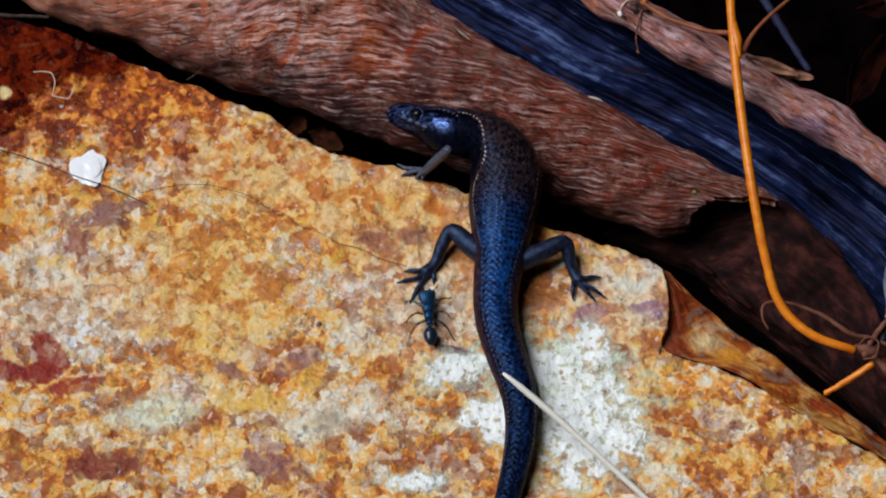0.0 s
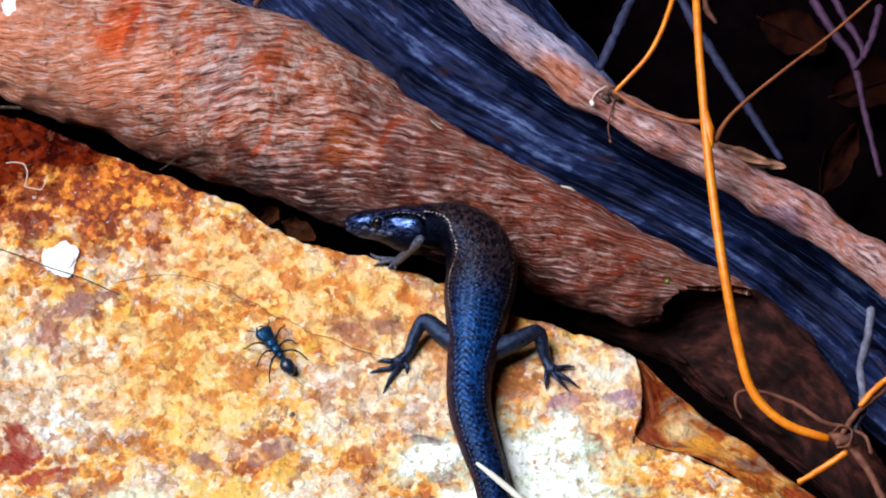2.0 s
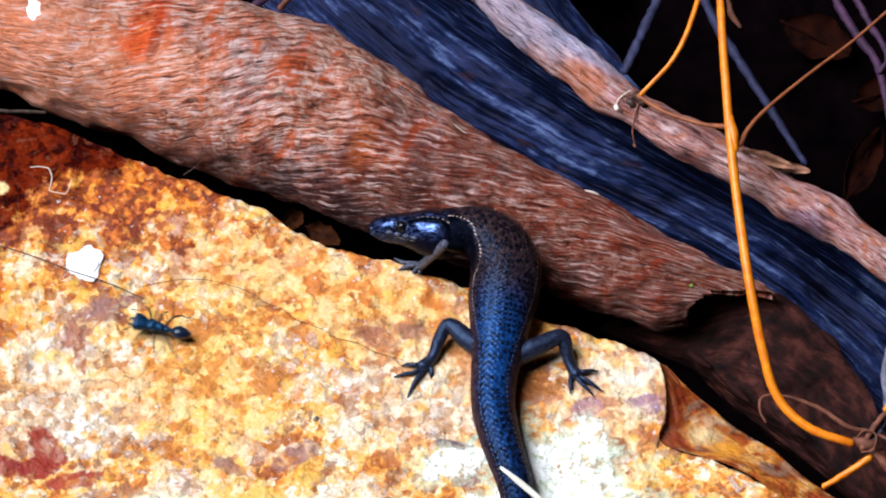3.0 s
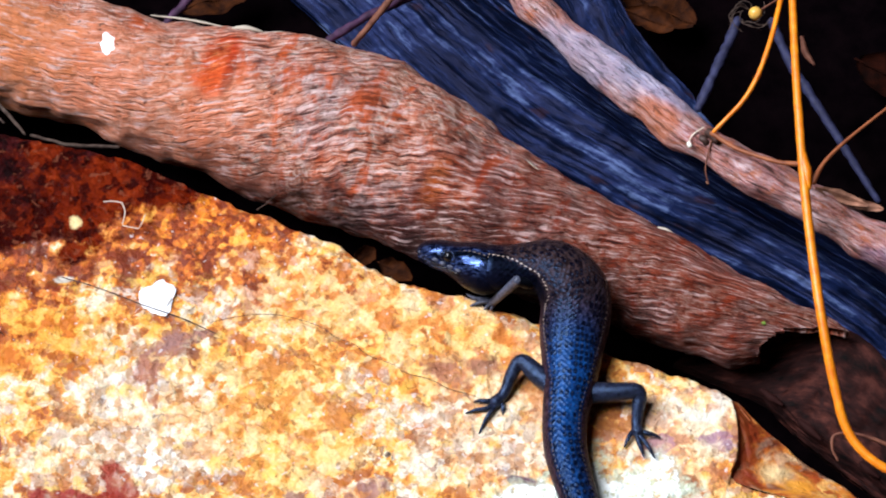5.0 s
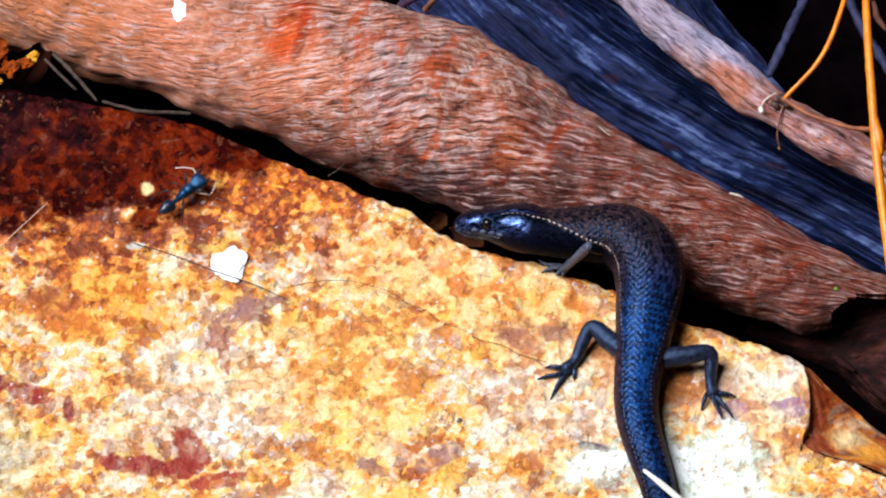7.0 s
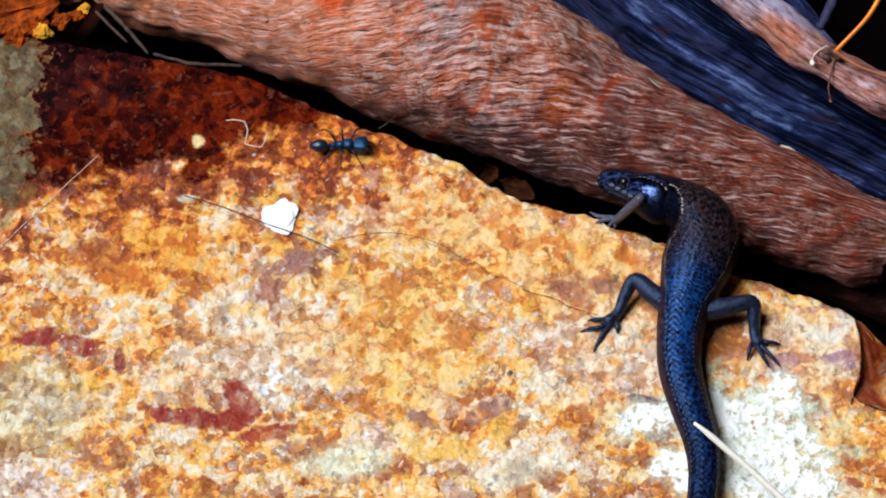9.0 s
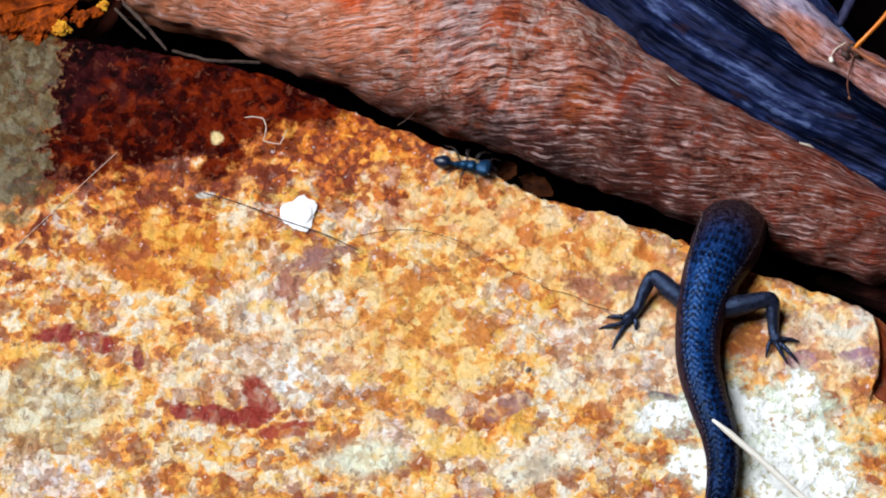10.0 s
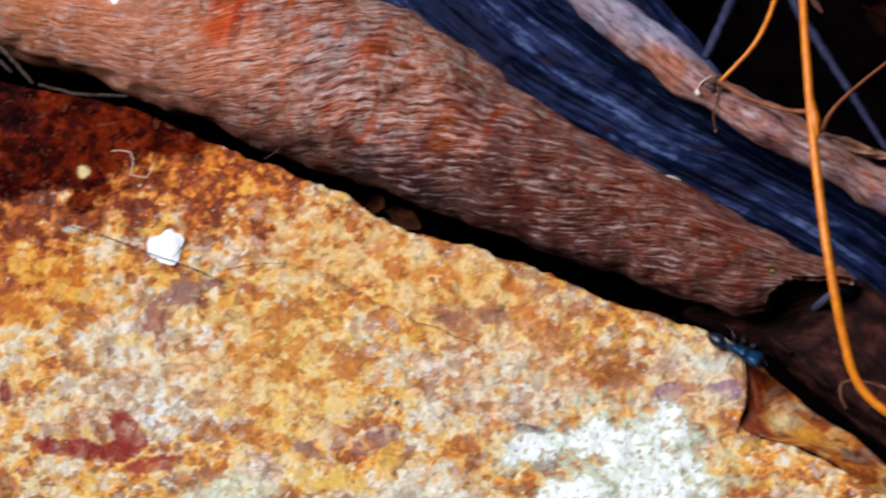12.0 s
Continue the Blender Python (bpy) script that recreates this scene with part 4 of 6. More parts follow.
def bark_roll():
    base = thing("bark_roll", (-0.0304, 0.0413, -0.0220), "curled roll of russet wrinkled bark beside the rock", "bark")
    off = np.array(base.location)
    points = [(-0.1454, 0.0835, -0.0060), (-0.1104, 0.0628, -0.0060), (-0.0831, 0.0518, -0.0060), (-0.0521, 0.0418, -0.0060), (-0.0361, 0.0368, -0.0060), (-0.0234, 0.0306, -0.0060), (-0.0046, 0.0187, -0.0060), (0.0182, 0.0075, -0.0070), (0.0376, -0.0024, -0.0080), (0.0492, -0.0071, -0.0080)]
    axis = axis_rows(points, [0.013, 0.0125, 0.0116, 0.0147, 0.0163, 0.0156, 0.0124, 0.0104, 0.0083, 0.0062])
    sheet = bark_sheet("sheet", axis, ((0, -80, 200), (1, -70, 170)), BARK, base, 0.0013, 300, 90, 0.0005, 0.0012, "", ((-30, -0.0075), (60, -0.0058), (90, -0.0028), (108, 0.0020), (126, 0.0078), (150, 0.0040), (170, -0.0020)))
    sheet.location = -base.location
    for a, b, w in (((-0.0557, 0.0549, 0.0024), (-0.0501, 0.0541, 0.0024), 0.0005), ((-0.0712, 0.0585, 0.0012), (-0.0562, 0.0550, 0.0022), 0.00022), ((-0.0499, 0.0540, 0.0022), (-0.0434, 0.0534, 0.0020), 0.0003), ((0.0233, 0.0141, -0.0010), (0.0265, 0.0125, -0.0013), 0.00026), ((-0.0127, 0.0337, 0.0036), (-0.0037, 0.0280, 0.0030), 0.0003), ((-0.0030, 0.0270, 0.0030), (0.0017, 0.0239, 0.0026), 0.0002)):
        mid = tuple((np.array(a) + np.array(b)) / 2 + np.array((0, 0, 0.0006)))
        stem("loose_sliver", rel([a, mid, b], off), [w * 0.5, w, w * 0.4], BARK_CREAM, base, "cream sliver on the torn bark edge", 14, 0.5, 7, w * 9e4)


def bark_trough():
    base = thing("bark_trough", (0.0336, 0.0300, -0.0220), "long blue-black bark trough with a pinkish curled lip", "bark")
    off = np.array(base.location)
    near = rel([(-0.0702, 0.1000, -0.0180), (-0.0395, 0.0682, -0.0180), (-0.0154, 0.0426, -0.0180), (0.0122, 0.0239, -0.0180), (0.0383, 0.0105, -0.0180), (0.0586, -0.0062, -0.0180), (0.0763, -0.0249, -0.0180), (0.0984, -0.0477, -0.0180)], off)
    middle = rel([(-0.0447, 0.1066, -0.0095), (-0.0244, 0.0785, -0.0095), (-0.0026, 0.0553, -0.0095), (0.0229, 0.0345, -0.0095), (0.0477, 0.0173, -0.0095), (0.0679, 0.0010, -0.0095), (0.0856, -0.0166, -0.0095), (0.1065, -0.0396, -0.0095)], off)
    far = rel([(-0.0241, 0.0936, 0.0040), (-0.0089, 0.0669, 0.0050), (0.0079, 0.0485, 0.0060), (0.0300, 0.0276, 0.0060), (0.0526, 0.0110, 0.0060), (0.0724, -0.0028, 0.0050), (0.0897, -0.0172, 0.0050), (0.1086, -0.0342, 0.0040)], off)
    loft("inner_face", [near, middle, far], BARK_DARK, base, 200, 34, 0.0010, "blue-black fibrous inner face", 0.0, 0.0012, (60, 90), 0.0016)
    lip = [(-0.0089, 0.0700, 0.0060), (0.0017, 0.0554, 0.0070), (0.0100, 0.0464, 0.0070), (0.0208, 0.0370, 0.0070), (0.0310, 0.0272, 0.0070), (0.0461, 0.0171, 0.0070), (0.0646, 0.0053, 0.0060), (0.0811, -0.0082, 0.0060), (0.1012, -0.0258, 0.0050)]
    rows = axis_rows(lip, [0.0020, 0.0030, 0.0034, 0.0036, 0.0036, 0.0035, 0.0036, 0.0040, 0.0040])
    ob = bark_sheet("lip", rows, ((0, -75, 170), (1, -75, 170)), BARK_PINK, base, 0.0009, 200, 40, 0.0005, 0.002, "pinkish grey curled bark lip")
    ob.location = -base.location


def bark_strip():
    a = [(0.0030, 0.0690, -0.0060), (0.0090, 0.0540, -0.0060), (0.0150, 0.0440, -0.0070), (0.0212, 0.0372, -0.0080), (0.0250, 0.0335, -0.0090), (0.0330, 0.0270, -0.0100), (0.0470, 0.0205, -0.0110)]
    b = [(0.0130, 0.0750, -0.0020), (0.0184, 0.0606, -0.0020), (0.0245, 0.0508, -0.0020), (0.0300, 0.0444, -0.0030), (0.0322, 0.0405, -0.0045), (0.0400, 0.0330, -0.0070), (0.0529, 0.0245, -0.0090)]
    base = thing("bark_strip", a[2], "blue-grey bark strip behind the curled lip", "bark")
    loft("sheet", [rel(a, base.location), rel(b, base.location)], BARK_DARK, base, 80, 20, 0.0008, "", -0.002, 0.001)


def bark_flake():
    top = [(0.0316, -0.0014, -0.0140), (0.0448, -0.0036, -0.0090), (0.0574, -0.0042, -0.0060), (0.0657, -0.0125, -0.0060), (0.0731, -0.0231, -0.0070), (0.0766, -0.0327, -0.0080), (0.0840, -0.0454, -0.0090)]
    foot = [(0.0266, -0.0039, -0.0180), (0.0347, -0.0080, -0.0170), (0.0423, -0.0120, -0.0150), (0.0489, -0.0187, -0.0140), (0.0596, -0.0273, -0.0140), (0.0674, -0.0356, -0.0140), (0.0778, -0.0485, -0.0140)]
    under = [(0.0266, -0.0034, -0.0210), (0.0349, -0.0075, -0.0210), (0.0430, -0.0122, -0.0200), (0.0505, -0.0204, -0.0200), (0.0609, -0.0296, -0.0200), (0.0683, -0.0365, -0.0200), (0.0784, -0.0478, -0.0200)]
    base = thing("bark_flake", under[3], "dull red-brown inner bark flake in the shade", "bark")
    off = np.array(base.location)
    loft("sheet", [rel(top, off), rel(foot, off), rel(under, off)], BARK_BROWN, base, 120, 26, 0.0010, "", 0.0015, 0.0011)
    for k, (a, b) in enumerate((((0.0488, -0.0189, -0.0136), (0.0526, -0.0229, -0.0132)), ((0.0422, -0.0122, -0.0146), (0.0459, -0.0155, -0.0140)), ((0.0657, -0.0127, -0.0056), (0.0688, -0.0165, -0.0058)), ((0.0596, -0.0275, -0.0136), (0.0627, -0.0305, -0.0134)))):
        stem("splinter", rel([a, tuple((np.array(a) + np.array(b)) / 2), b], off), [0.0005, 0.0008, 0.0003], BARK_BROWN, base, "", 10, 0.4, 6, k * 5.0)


bark_strip()
bark_roll()
bark_trough()
bark_flake()


# ---- stems and twigs ----
def stems():
    p = [(0.0474, 0.0577, 0.0220), (0.0475, 0.0392, 0.0220), (0.0479, 0.0254, 0.0210), (0.0490, 0.0071, 0.0180), (0.0511, -0.0114, 0.0140), (0.0537, -0.0240, 0.0080), (0.0564, -0.0314, 0.0040), (0.0619, -0.0363, 0.0020), (0.0692, -0.0387, 0.0010)]
    vine = thing("vine", p[-1], "glossy orange climbing stem with small nodes", "vine")
    off = np.array(vine.location)
    stem("stem", rel(p, off), [0.00072, 0.00074, 0.0008, 0.00086, 0.00088, 0.00088, 0.00084, 0.00082, 0.00075], VINE, vine, "", 60)
    stem("node", rel([(0.0484, 0.0180, 0.0199), (0.0488, 0.0152, 0.0195), (0.0491, 0.0136, 0.0192), (0.0493, 0.0105, 0.0186)], off), [0.0006, 0.00094, 0.00098, 0.0006], VINE, vine, "", 18, 0.12)
    p = [(0.0466, 0.0554, 0.0200), (0.0432, 0.0405, 0.0200), (0.0393, 0.0311, 0.0180), (0.0330, 0.0246, 0.0150)]
    tagged(stem("thin_stem", p, [0.0005, 0.00048, 0.00046, 0.0004], VINE, steps=30), "thin orange stem curving to a bark knot", "twig")
    p = [(0.0326, 0.0247, 0.0145), (0.0372, 0.0210, 0.0150), (0.0441, 0.0171, 0.0170), (0.0487, 0.0152, 0.0190), (0.0502, 0.0139, 0.0180)]
    tagged(stem("tendril", p, [0.0005, 0.0004, 0.0004, 0.0005, 0.0003], TWIG_RUST, steps=30), "thin rusty tendril hooked round the orange stem", "twig")
    p = [(0.0502, 0.0121, 0.0180), (0.0523, 0.0162, 0.0180), (0.0565, 0.0210, 0.0180), (0.0644, 0.0282, 0.0180), (0.0713, 0.0341, 0.0180), (0.0803, 0.0430, 0.0180)]
    tagged(stem("thin_stem", p, [0.0006, 0.00042, 0.00036, 0.00032, 0.0003, 0.0003], TWIG_RUST, steps=30), "thin rusty twig rising from the orange stem", "twig")


stems()


def twigs():
    rows = [
        ("twig", "dull mauve forked twig in the dark litter", TWIG_GREY, [(0.0700, 0.0590, -0.0020), (0.0720, 0.0534, -0.0020), (0.0749, 0.0477, -0.0020), (0.0781, 0.0416, -0.0020), (0.0797, 0.0297, -0.0020), (0.0818, 0.0176, -0.0030)], [0.0008, 0.0008, 0.0009, 0.0008, 0.0006, 0.0005]),
        ("twig", "dull mauve forked twig in the dark litter", TWIG_GREY, [(0.0734, 0.0562, 0.0020), (0.0765, 0.0493, 0.0010), (0.0797, 0.0427, 0.0000), (0.0781, 0.0396, -0.0010)], [0.0007, 0.0007, 0.0006, 0.0005]),
        ("twig", "dull mauve forked twig in the dark litter", TWIG_GREY, [(0.0832, 0.0518, 0.0010), (0.0816, 0.0455, 0.0010), (0.0796, 0.0412, 0.0000)], [0.0008, 0.0007, 0.0006]),
        ("twig", "straight blue-grey twig behind the orange stem", TWIG_BLUE, [(0.0452, 0.0601, -0.0020), (0.0481, 0.0512, -0.0020), (0.0532, 0.0419, -0.0030), (0.0587, 0.0326, -0.0050), (0.0643, 0.0240, -0.0080)], [0.0009, 0.0009, 0.0009, 0.0008, 0.0006]),
        ("twig", "short blue-grey twig leaning on the bark", TWIG_BLUE, [(0.0382, 0.0528, 0.0090), (0.0360, 0.0472, 0.0080), (0.0333, 0.0408, 0.0080), (0.0306, 0.0345, 0.0070)], [0.0010, 0.0010, 0.0009, 0.0008]),
        ("twig", "small pale twig hanging among the stems", TWIG_BROWN, [(0.0497, 0.0484, 0.0100), (0.0504, 0.0449, 0.0100), (0.0519, 0.0424, 0.0100)], [0.0004, 0.0006, 0.0003]),
        ("twig", "broken grey-white twig upright by the vine", TWIG_PALE, [(0.0777, -0.0155, 0.0060), (0.0768, -0.0212, 0.0050), (0.0755, -0.0258, 0.0030), (0.0758, -0.0327, 0.0010), (0.0731, -0.0377, 0.0000)], [0.0008, 0.0008, 0.0007, 0.0008, 0.0006]),
        ("twig", "brown twig running from the stem knot", TWIG_BROWN, [(0.0720, -0.0392, 0.0010), (0.0749, -0.0422, 0.0000), (0.0777, -0.0472, -0.0010), (0.0804, -0.0544, -0.0020)], [0.0006, 0.0007, 0.0007, 0.0007]),
        ("twig", "brown twig running from the stem knot", TWIG_BROWN, [(0.0710, -0.0399, 0.0010), (0.0736, -0.0354, 0.0020), (0.0792, -0.0303, 0.0030), (0.0852, -0.0275, 0.0040)], [0.0006, 0.0006, 0.0006, 0.0006]),
        ("vine_end", "short orange stem tip across the dark gap", VINE, [(0.0644, -0.0448, -0.0040), (0.0681, -0.0432, -0.0020), (0.0725, -0.0409, 0.0000)], [0.0005, 0.0006, 0.0006]),
        ("vine_end", "short orange stem tip across the dark gap", VINE, [(0.0751, -0.0332, 0.0030), (0.0786, -0.0297, 0.0040), (0.0832, -0.0269, 0.0050)], [0.0005, 0.0006, 0.0006]),
        ("tendril", "thin brown tendril curling off the stem knot", TWIG_BROWN, [(0.0542, -0.0352, 0.0020), (0.0532, -0.0332, 0.0030), (0.0538, -0.0311, 0.0040), (0.0582, -0.0311, 0.0040), (0.0642, -0.0332, 0.0030), (0.0686, -0.0360, 0.0020), (0.0721, -0.0363, 0.0010)], [0.0002, 0.00025, 0.0003, 0.0003, 0.0004, 0.0004, 0.0004]),
        ("twig", "brown twig leaning out beside the bark", TWIG_BROWN, [(-0.0330, 0.0510, 0.0030), (-0.0298, 0.0549, 0.0040), (-0.0262, 0.0599, 0.0050), (-0.0226, 0.0662, 0.0060)], [0.0006, 0.0006, 0.0007, 0.0007]),
        ("twig", "dark twig beside the pale one", TWIG_GREY, [(-0.0379, 0.0537, 0.0000), (-0.0321, 0.0575, 0.0010), (-0.0237, 0.0619, 0.0020), (-0.0153, 0.0657, 0.0030)], [0.0008, 0.0008, 0.0008, 0.0008]),
        ("twig", "grey twig behind the bark roll", TWIG_GREY, [(-0.0707, 0.0589, -0.0060), (-0.0666, 0.0640, -0.0050), (-0.0625, 0.0691, -0.0040)], [0.0009, 0.0009, 0.0009]),
        ("twig", "dull grey forked twig in the gap under the bark", TWIG_DIM, [(-0.1017, 0.0418, 0.0020), (-0.0984, 0.0384, 0.0015), (-0.0949, 0.0344, 0.0010), (-0.0932, 0.0324, 0.0006)], [0.0004, 0.0004, 0.00035, 0.0002]),
        ("twig", "dull grey forked twig in the gap under the bark", TWIG_DIM, [(-0.1034, 0.0412, 0.0010), (-0.1004, 0.0380, 0.0008), (-0.0973, 0.0349, 0.0006)], [0.0003, 0.0003, 0.0002]),
        ("twig", "thin dull twig lying in the gap", TWIG_DIM, [(-0.0921, 0.0323, 0.0005), (-0.0878, 0.0313, 0.0000), (-0.0847, 0.0308, -0.0005), (-0.0760, 0.0314, -0.0020)], [0.0003, 0.0003, 0.00035, 0.0003]),
    ]
    for k, (name, label, material, points, radii) in enumerate(rows):
        tagged(stem(name, points, radii, material, steps=44, bumps=0.42, seed=k * 7.3), label, "twig")
    knot = thing("stem_knot", (0.0724, -0.0379, -0.0010), "knot of dry brown tendrils at the stem's end", "twig")
    off = np.array(knot.location)
    stem("stub", rel([(0.0696, -0.0377, 0.0000), (0.0722, -0.0389, 0.0010), (0.0745, -0.0393, 0.0000)], off), [0.0006, 0.0011, 0.0005], TWIG_BROWN, knot, "", 16, 0.5)
    stem("loop", rel([(0.0701, -0.0377, 0.0010), (0.0715, -0.0370, 0.0025), (0.0734, -0.0379, 0.0025), (0.0728, -0.0405, 0.0020), (0.0709, -0.0405, 0.0010)], off), 0.0002, TWIG_BROWN, knot)
    stem("loop", rel([(0.0741, -0.0371, 0.0010), (0.0759, -0.0390, 0.0020), (0.0768, -0.0416, 0.0010)], off), 0.00035, TWIG_BROWN, knot)
    bark_knot = thing("bark_knot", (0.0322, 0.0269, 0.0100), "dark withered bud with a pale thread on the bark lip", "bud")
    off = np.array(bark_knot.location)
    for name, points, radius, material in (
            ("bud", [(0.0322, 0.0274, 0.0105), (0.0330, 0.0265, 0.0110), (0.0336, 0.0257, 0.0105)], 0.0009, ROOTLET), ("bud", [(0.0309, 0.0262, 0.0105), (0.0315, 0.0257, 0.0105), (0.0318, 0.0253, 0.0100)], 0.0006, ROOTLET),
            ("thread", [(0.0328, 0.0257, 0.0105), (0.0321, 0.0230, 0.0095), (0.0317, 0.0209, 0.0080), (0.0321, 0.0192, 0.0070)], 0.00015, TWIG_BROWN), ("thread", [(0.0285, 0.0248, 0.0095), (0.0293, 0.0266, 0.0105), (0.0314, 0.0281, 0.0110)], 0.00015, FIBRE),
            ("seed", [(0.0286, 0.0253, 0.0100), (0.0289, 0.0246, 0.0100)], 0.0004, STRAW), ("seed", [(0.0320, 0.0190, 0.0070), (0.0322, 0.0185, 0.0070)], 0.00025, LEAF_TAN)):
        stem(name, rel(points, off), radius, material, bark_knot, "", 12, 0.4)


twigs()


def seed_head():
    base = thing("seed_head", (0.0408, 0.0476, 0.0190), "round yellow seed in a nest of dull fuzz", "seed")
    bm = bmesh.new()
    bmesh.ops.create_icosphere(bm, subdivisions=3, radius=0.00125)
    part("seed", bm, SEED, base)
    rng = random.Random(8)
    for k in range(9):
        a = rng.uniform(0, 2 * math.pi)
        pts = []
        for q in range(5):
            r = 0.0014 + 0.0008 * q * rng.uniform(0.5, 1.1)
            pts.append((-0.0012 + r * math.cos(a + 0.55 * q), r * math.sin(a + 0.55 * q), rng.uniform(-0.001, 0.001)))
        mesh_object("fuzz", *limb_mesh(pts, [0.00008] * 5, 22, 5), TWIG_DIM, base, "dull tangled hair")
    mesh_object("stalk", *limb_mesh([(0, 0, 0), (0.0022, 0.0014, 0.0004), (0.0045, 0.0030, 0.0006)], [0.0003, 0.0002, 0.0002], 12, 6), TWIG_BROWN, base)


seed_head()


def leaf(name, centre, length, width, turn, tilt, material, label, curl=0.25, seed=0):
    """A dead leaf: a pointed, curled blade with a raised midrib."""
    verts, n, m = [], 18, 9
    for deep in (0.0, 0.00025):
        for i in range(n):
            u = i / (n - 1)
            w = width * math.sin(math.pi * min(1, u * 0.94 + 0.03)) ** 0.7 * (1 + 0.25 * noise.noise((u * 6, seed, 1)))
            for j in range(m):
                v = 2 * j / (m - 1) - 1
                verts.append(((u - 0.5) * length, v * w / 2, abs(v) * v * v * curl * w + 0.12 * length * noise.noise((u * 3, v, seed)) + curl * length * (u - 0.5) ** 2 - deep))
    k = n * m
    faces = grid_faces(n, m) + [f[::-1] for f in grid_faces(n, m, False, k)]
    border = [i * m for i in range(n)] + [(n - 1) * m + j for j in range(1, m)] + [i * m + m - 1 for i in range(n - 2, -1, -1)] + list(range(m - 2, 0, -1))
    faces += [(a, a + k, b + k, b) for a, b in zip(border, border[1:] + border[:1])]
    base = thing(name, centre, label, "leaf", "dead leaves")
    base.matrix_basis = pose(*centre, tilt, 0, turn)
    mesh_object("blade", verts, faces, material, base)
    mesh_object("midrib", *limb_mesh([(-0.55 * length, 0, curl * length * 0.3), (0, 0, 0.0002), (0.5 * length, 0, curl * length * 0.25)], [width * 0.03, width * 0.022, width * 0.008], 14, 6), material, base)
    return base


def leaves():
    leaf("dead_leaf", (-0.1217, 0.0427, -0.0020), 0.022, 0.012, 15, 20, LEAF_ORANGE, "bright orange dead leaf caught beside the rock", 0.3, 1)
    leaf("dead_leaf", (-0.1075, 0.0432, -0.0060), 0.012, 0.006, 60, 20, LEAF_SHADED, "brown dead leaf in the litter, darkened for shade", 0.4, 3)
    for k, (where, size) in enumerate((((-0.1151, 0.0387, 0.0000), 0.0022), ((-0.1128, 0.0366, 0.0010), 0.0016), ((-0.1100, 0.0397, 0.0000), 0.0015), ((-0.1072, 0.0412, 0.0000), 0.0013), ((-0.1057, 0.0422, 0.0000), 0.0011), ((-0.1178, 0.0363, 0.0000), 0.0018), ((-0.1220, 0.0375, 0.0000), 0.0024), ((-0.1119, 0.0423, -0.0010), 0.0012))):
        bm = bmesh.new()
        bmesh.ops.create_icosphere(bm, subdivisions=4, radius=size)
        for v in bm.verts:
            v.co *= 1 + 0.8 * noise.noise(v.co * 600 + Vector((k * 5, 2, 0))) + 0.35 * noise.noise(v.co * 2200)
            v.co.z *= 0.6
        data = bpy.data.meshes.new("leaf_crumb")
        bm.to_mesh(data), bm.free()
        data.materials.append(LEAF_YELLOW if k in (1, 4) else LEAF_ORANGE)
        ob = new("leaf_crumb", data)
        ob.location = where
        tagged(ob, "crumbling orange scrap of rotten leaf beside the rock", "leaf", "leaf crumbs")
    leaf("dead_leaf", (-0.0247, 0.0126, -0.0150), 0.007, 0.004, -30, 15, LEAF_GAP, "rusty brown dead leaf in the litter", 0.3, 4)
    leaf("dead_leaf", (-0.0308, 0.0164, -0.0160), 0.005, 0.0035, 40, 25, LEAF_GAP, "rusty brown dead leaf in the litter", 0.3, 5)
    leaf("dead_leaf", (0.0750, 0.0252, -0.0100), 0.016, 0.006, 65, 25, LEAF_SHADED, "brown dead leaf in the litter, darkened for shade", 0.2, 6)
    leaf("dead_leaf", (0.0826, 0.0439, -0.0140), 0.016, 0.010, 20, 10, LEAF_SHADED, "brown dead leaf in the litter, darkened for shade", 0.2, 7)
    leaf("dead_leaf", (0.0686, 0.0578, -0.0180), 0.014, 0.009, -30, 10, LEAF_SHADED, "brown dead leaf in the litter, darkened for shade", 0.2, 8)
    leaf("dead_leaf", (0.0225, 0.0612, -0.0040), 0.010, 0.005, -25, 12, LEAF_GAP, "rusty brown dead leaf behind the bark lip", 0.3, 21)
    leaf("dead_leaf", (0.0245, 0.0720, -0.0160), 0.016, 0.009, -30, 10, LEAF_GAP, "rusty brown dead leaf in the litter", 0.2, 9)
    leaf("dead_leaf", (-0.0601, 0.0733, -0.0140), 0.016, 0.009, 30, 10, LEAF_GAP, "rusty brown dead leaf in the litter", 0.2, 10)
    leaf("dry_leaf_curl", (0.0559, 0.0135, 0.0110), 0.010, 0.0022, -22, 30, LEAF_TAN, "curled tan leaf scrap on the bark lip", 0.1, 11)
    leaf("dry_leaf_curl", (0.0595, 0.0125, 0.0100), 0.008, 0.0020, -14, 30, LEAF_TAN, "curled tan leaf scrap on the bark lip", 0.1, 12)


leaves()


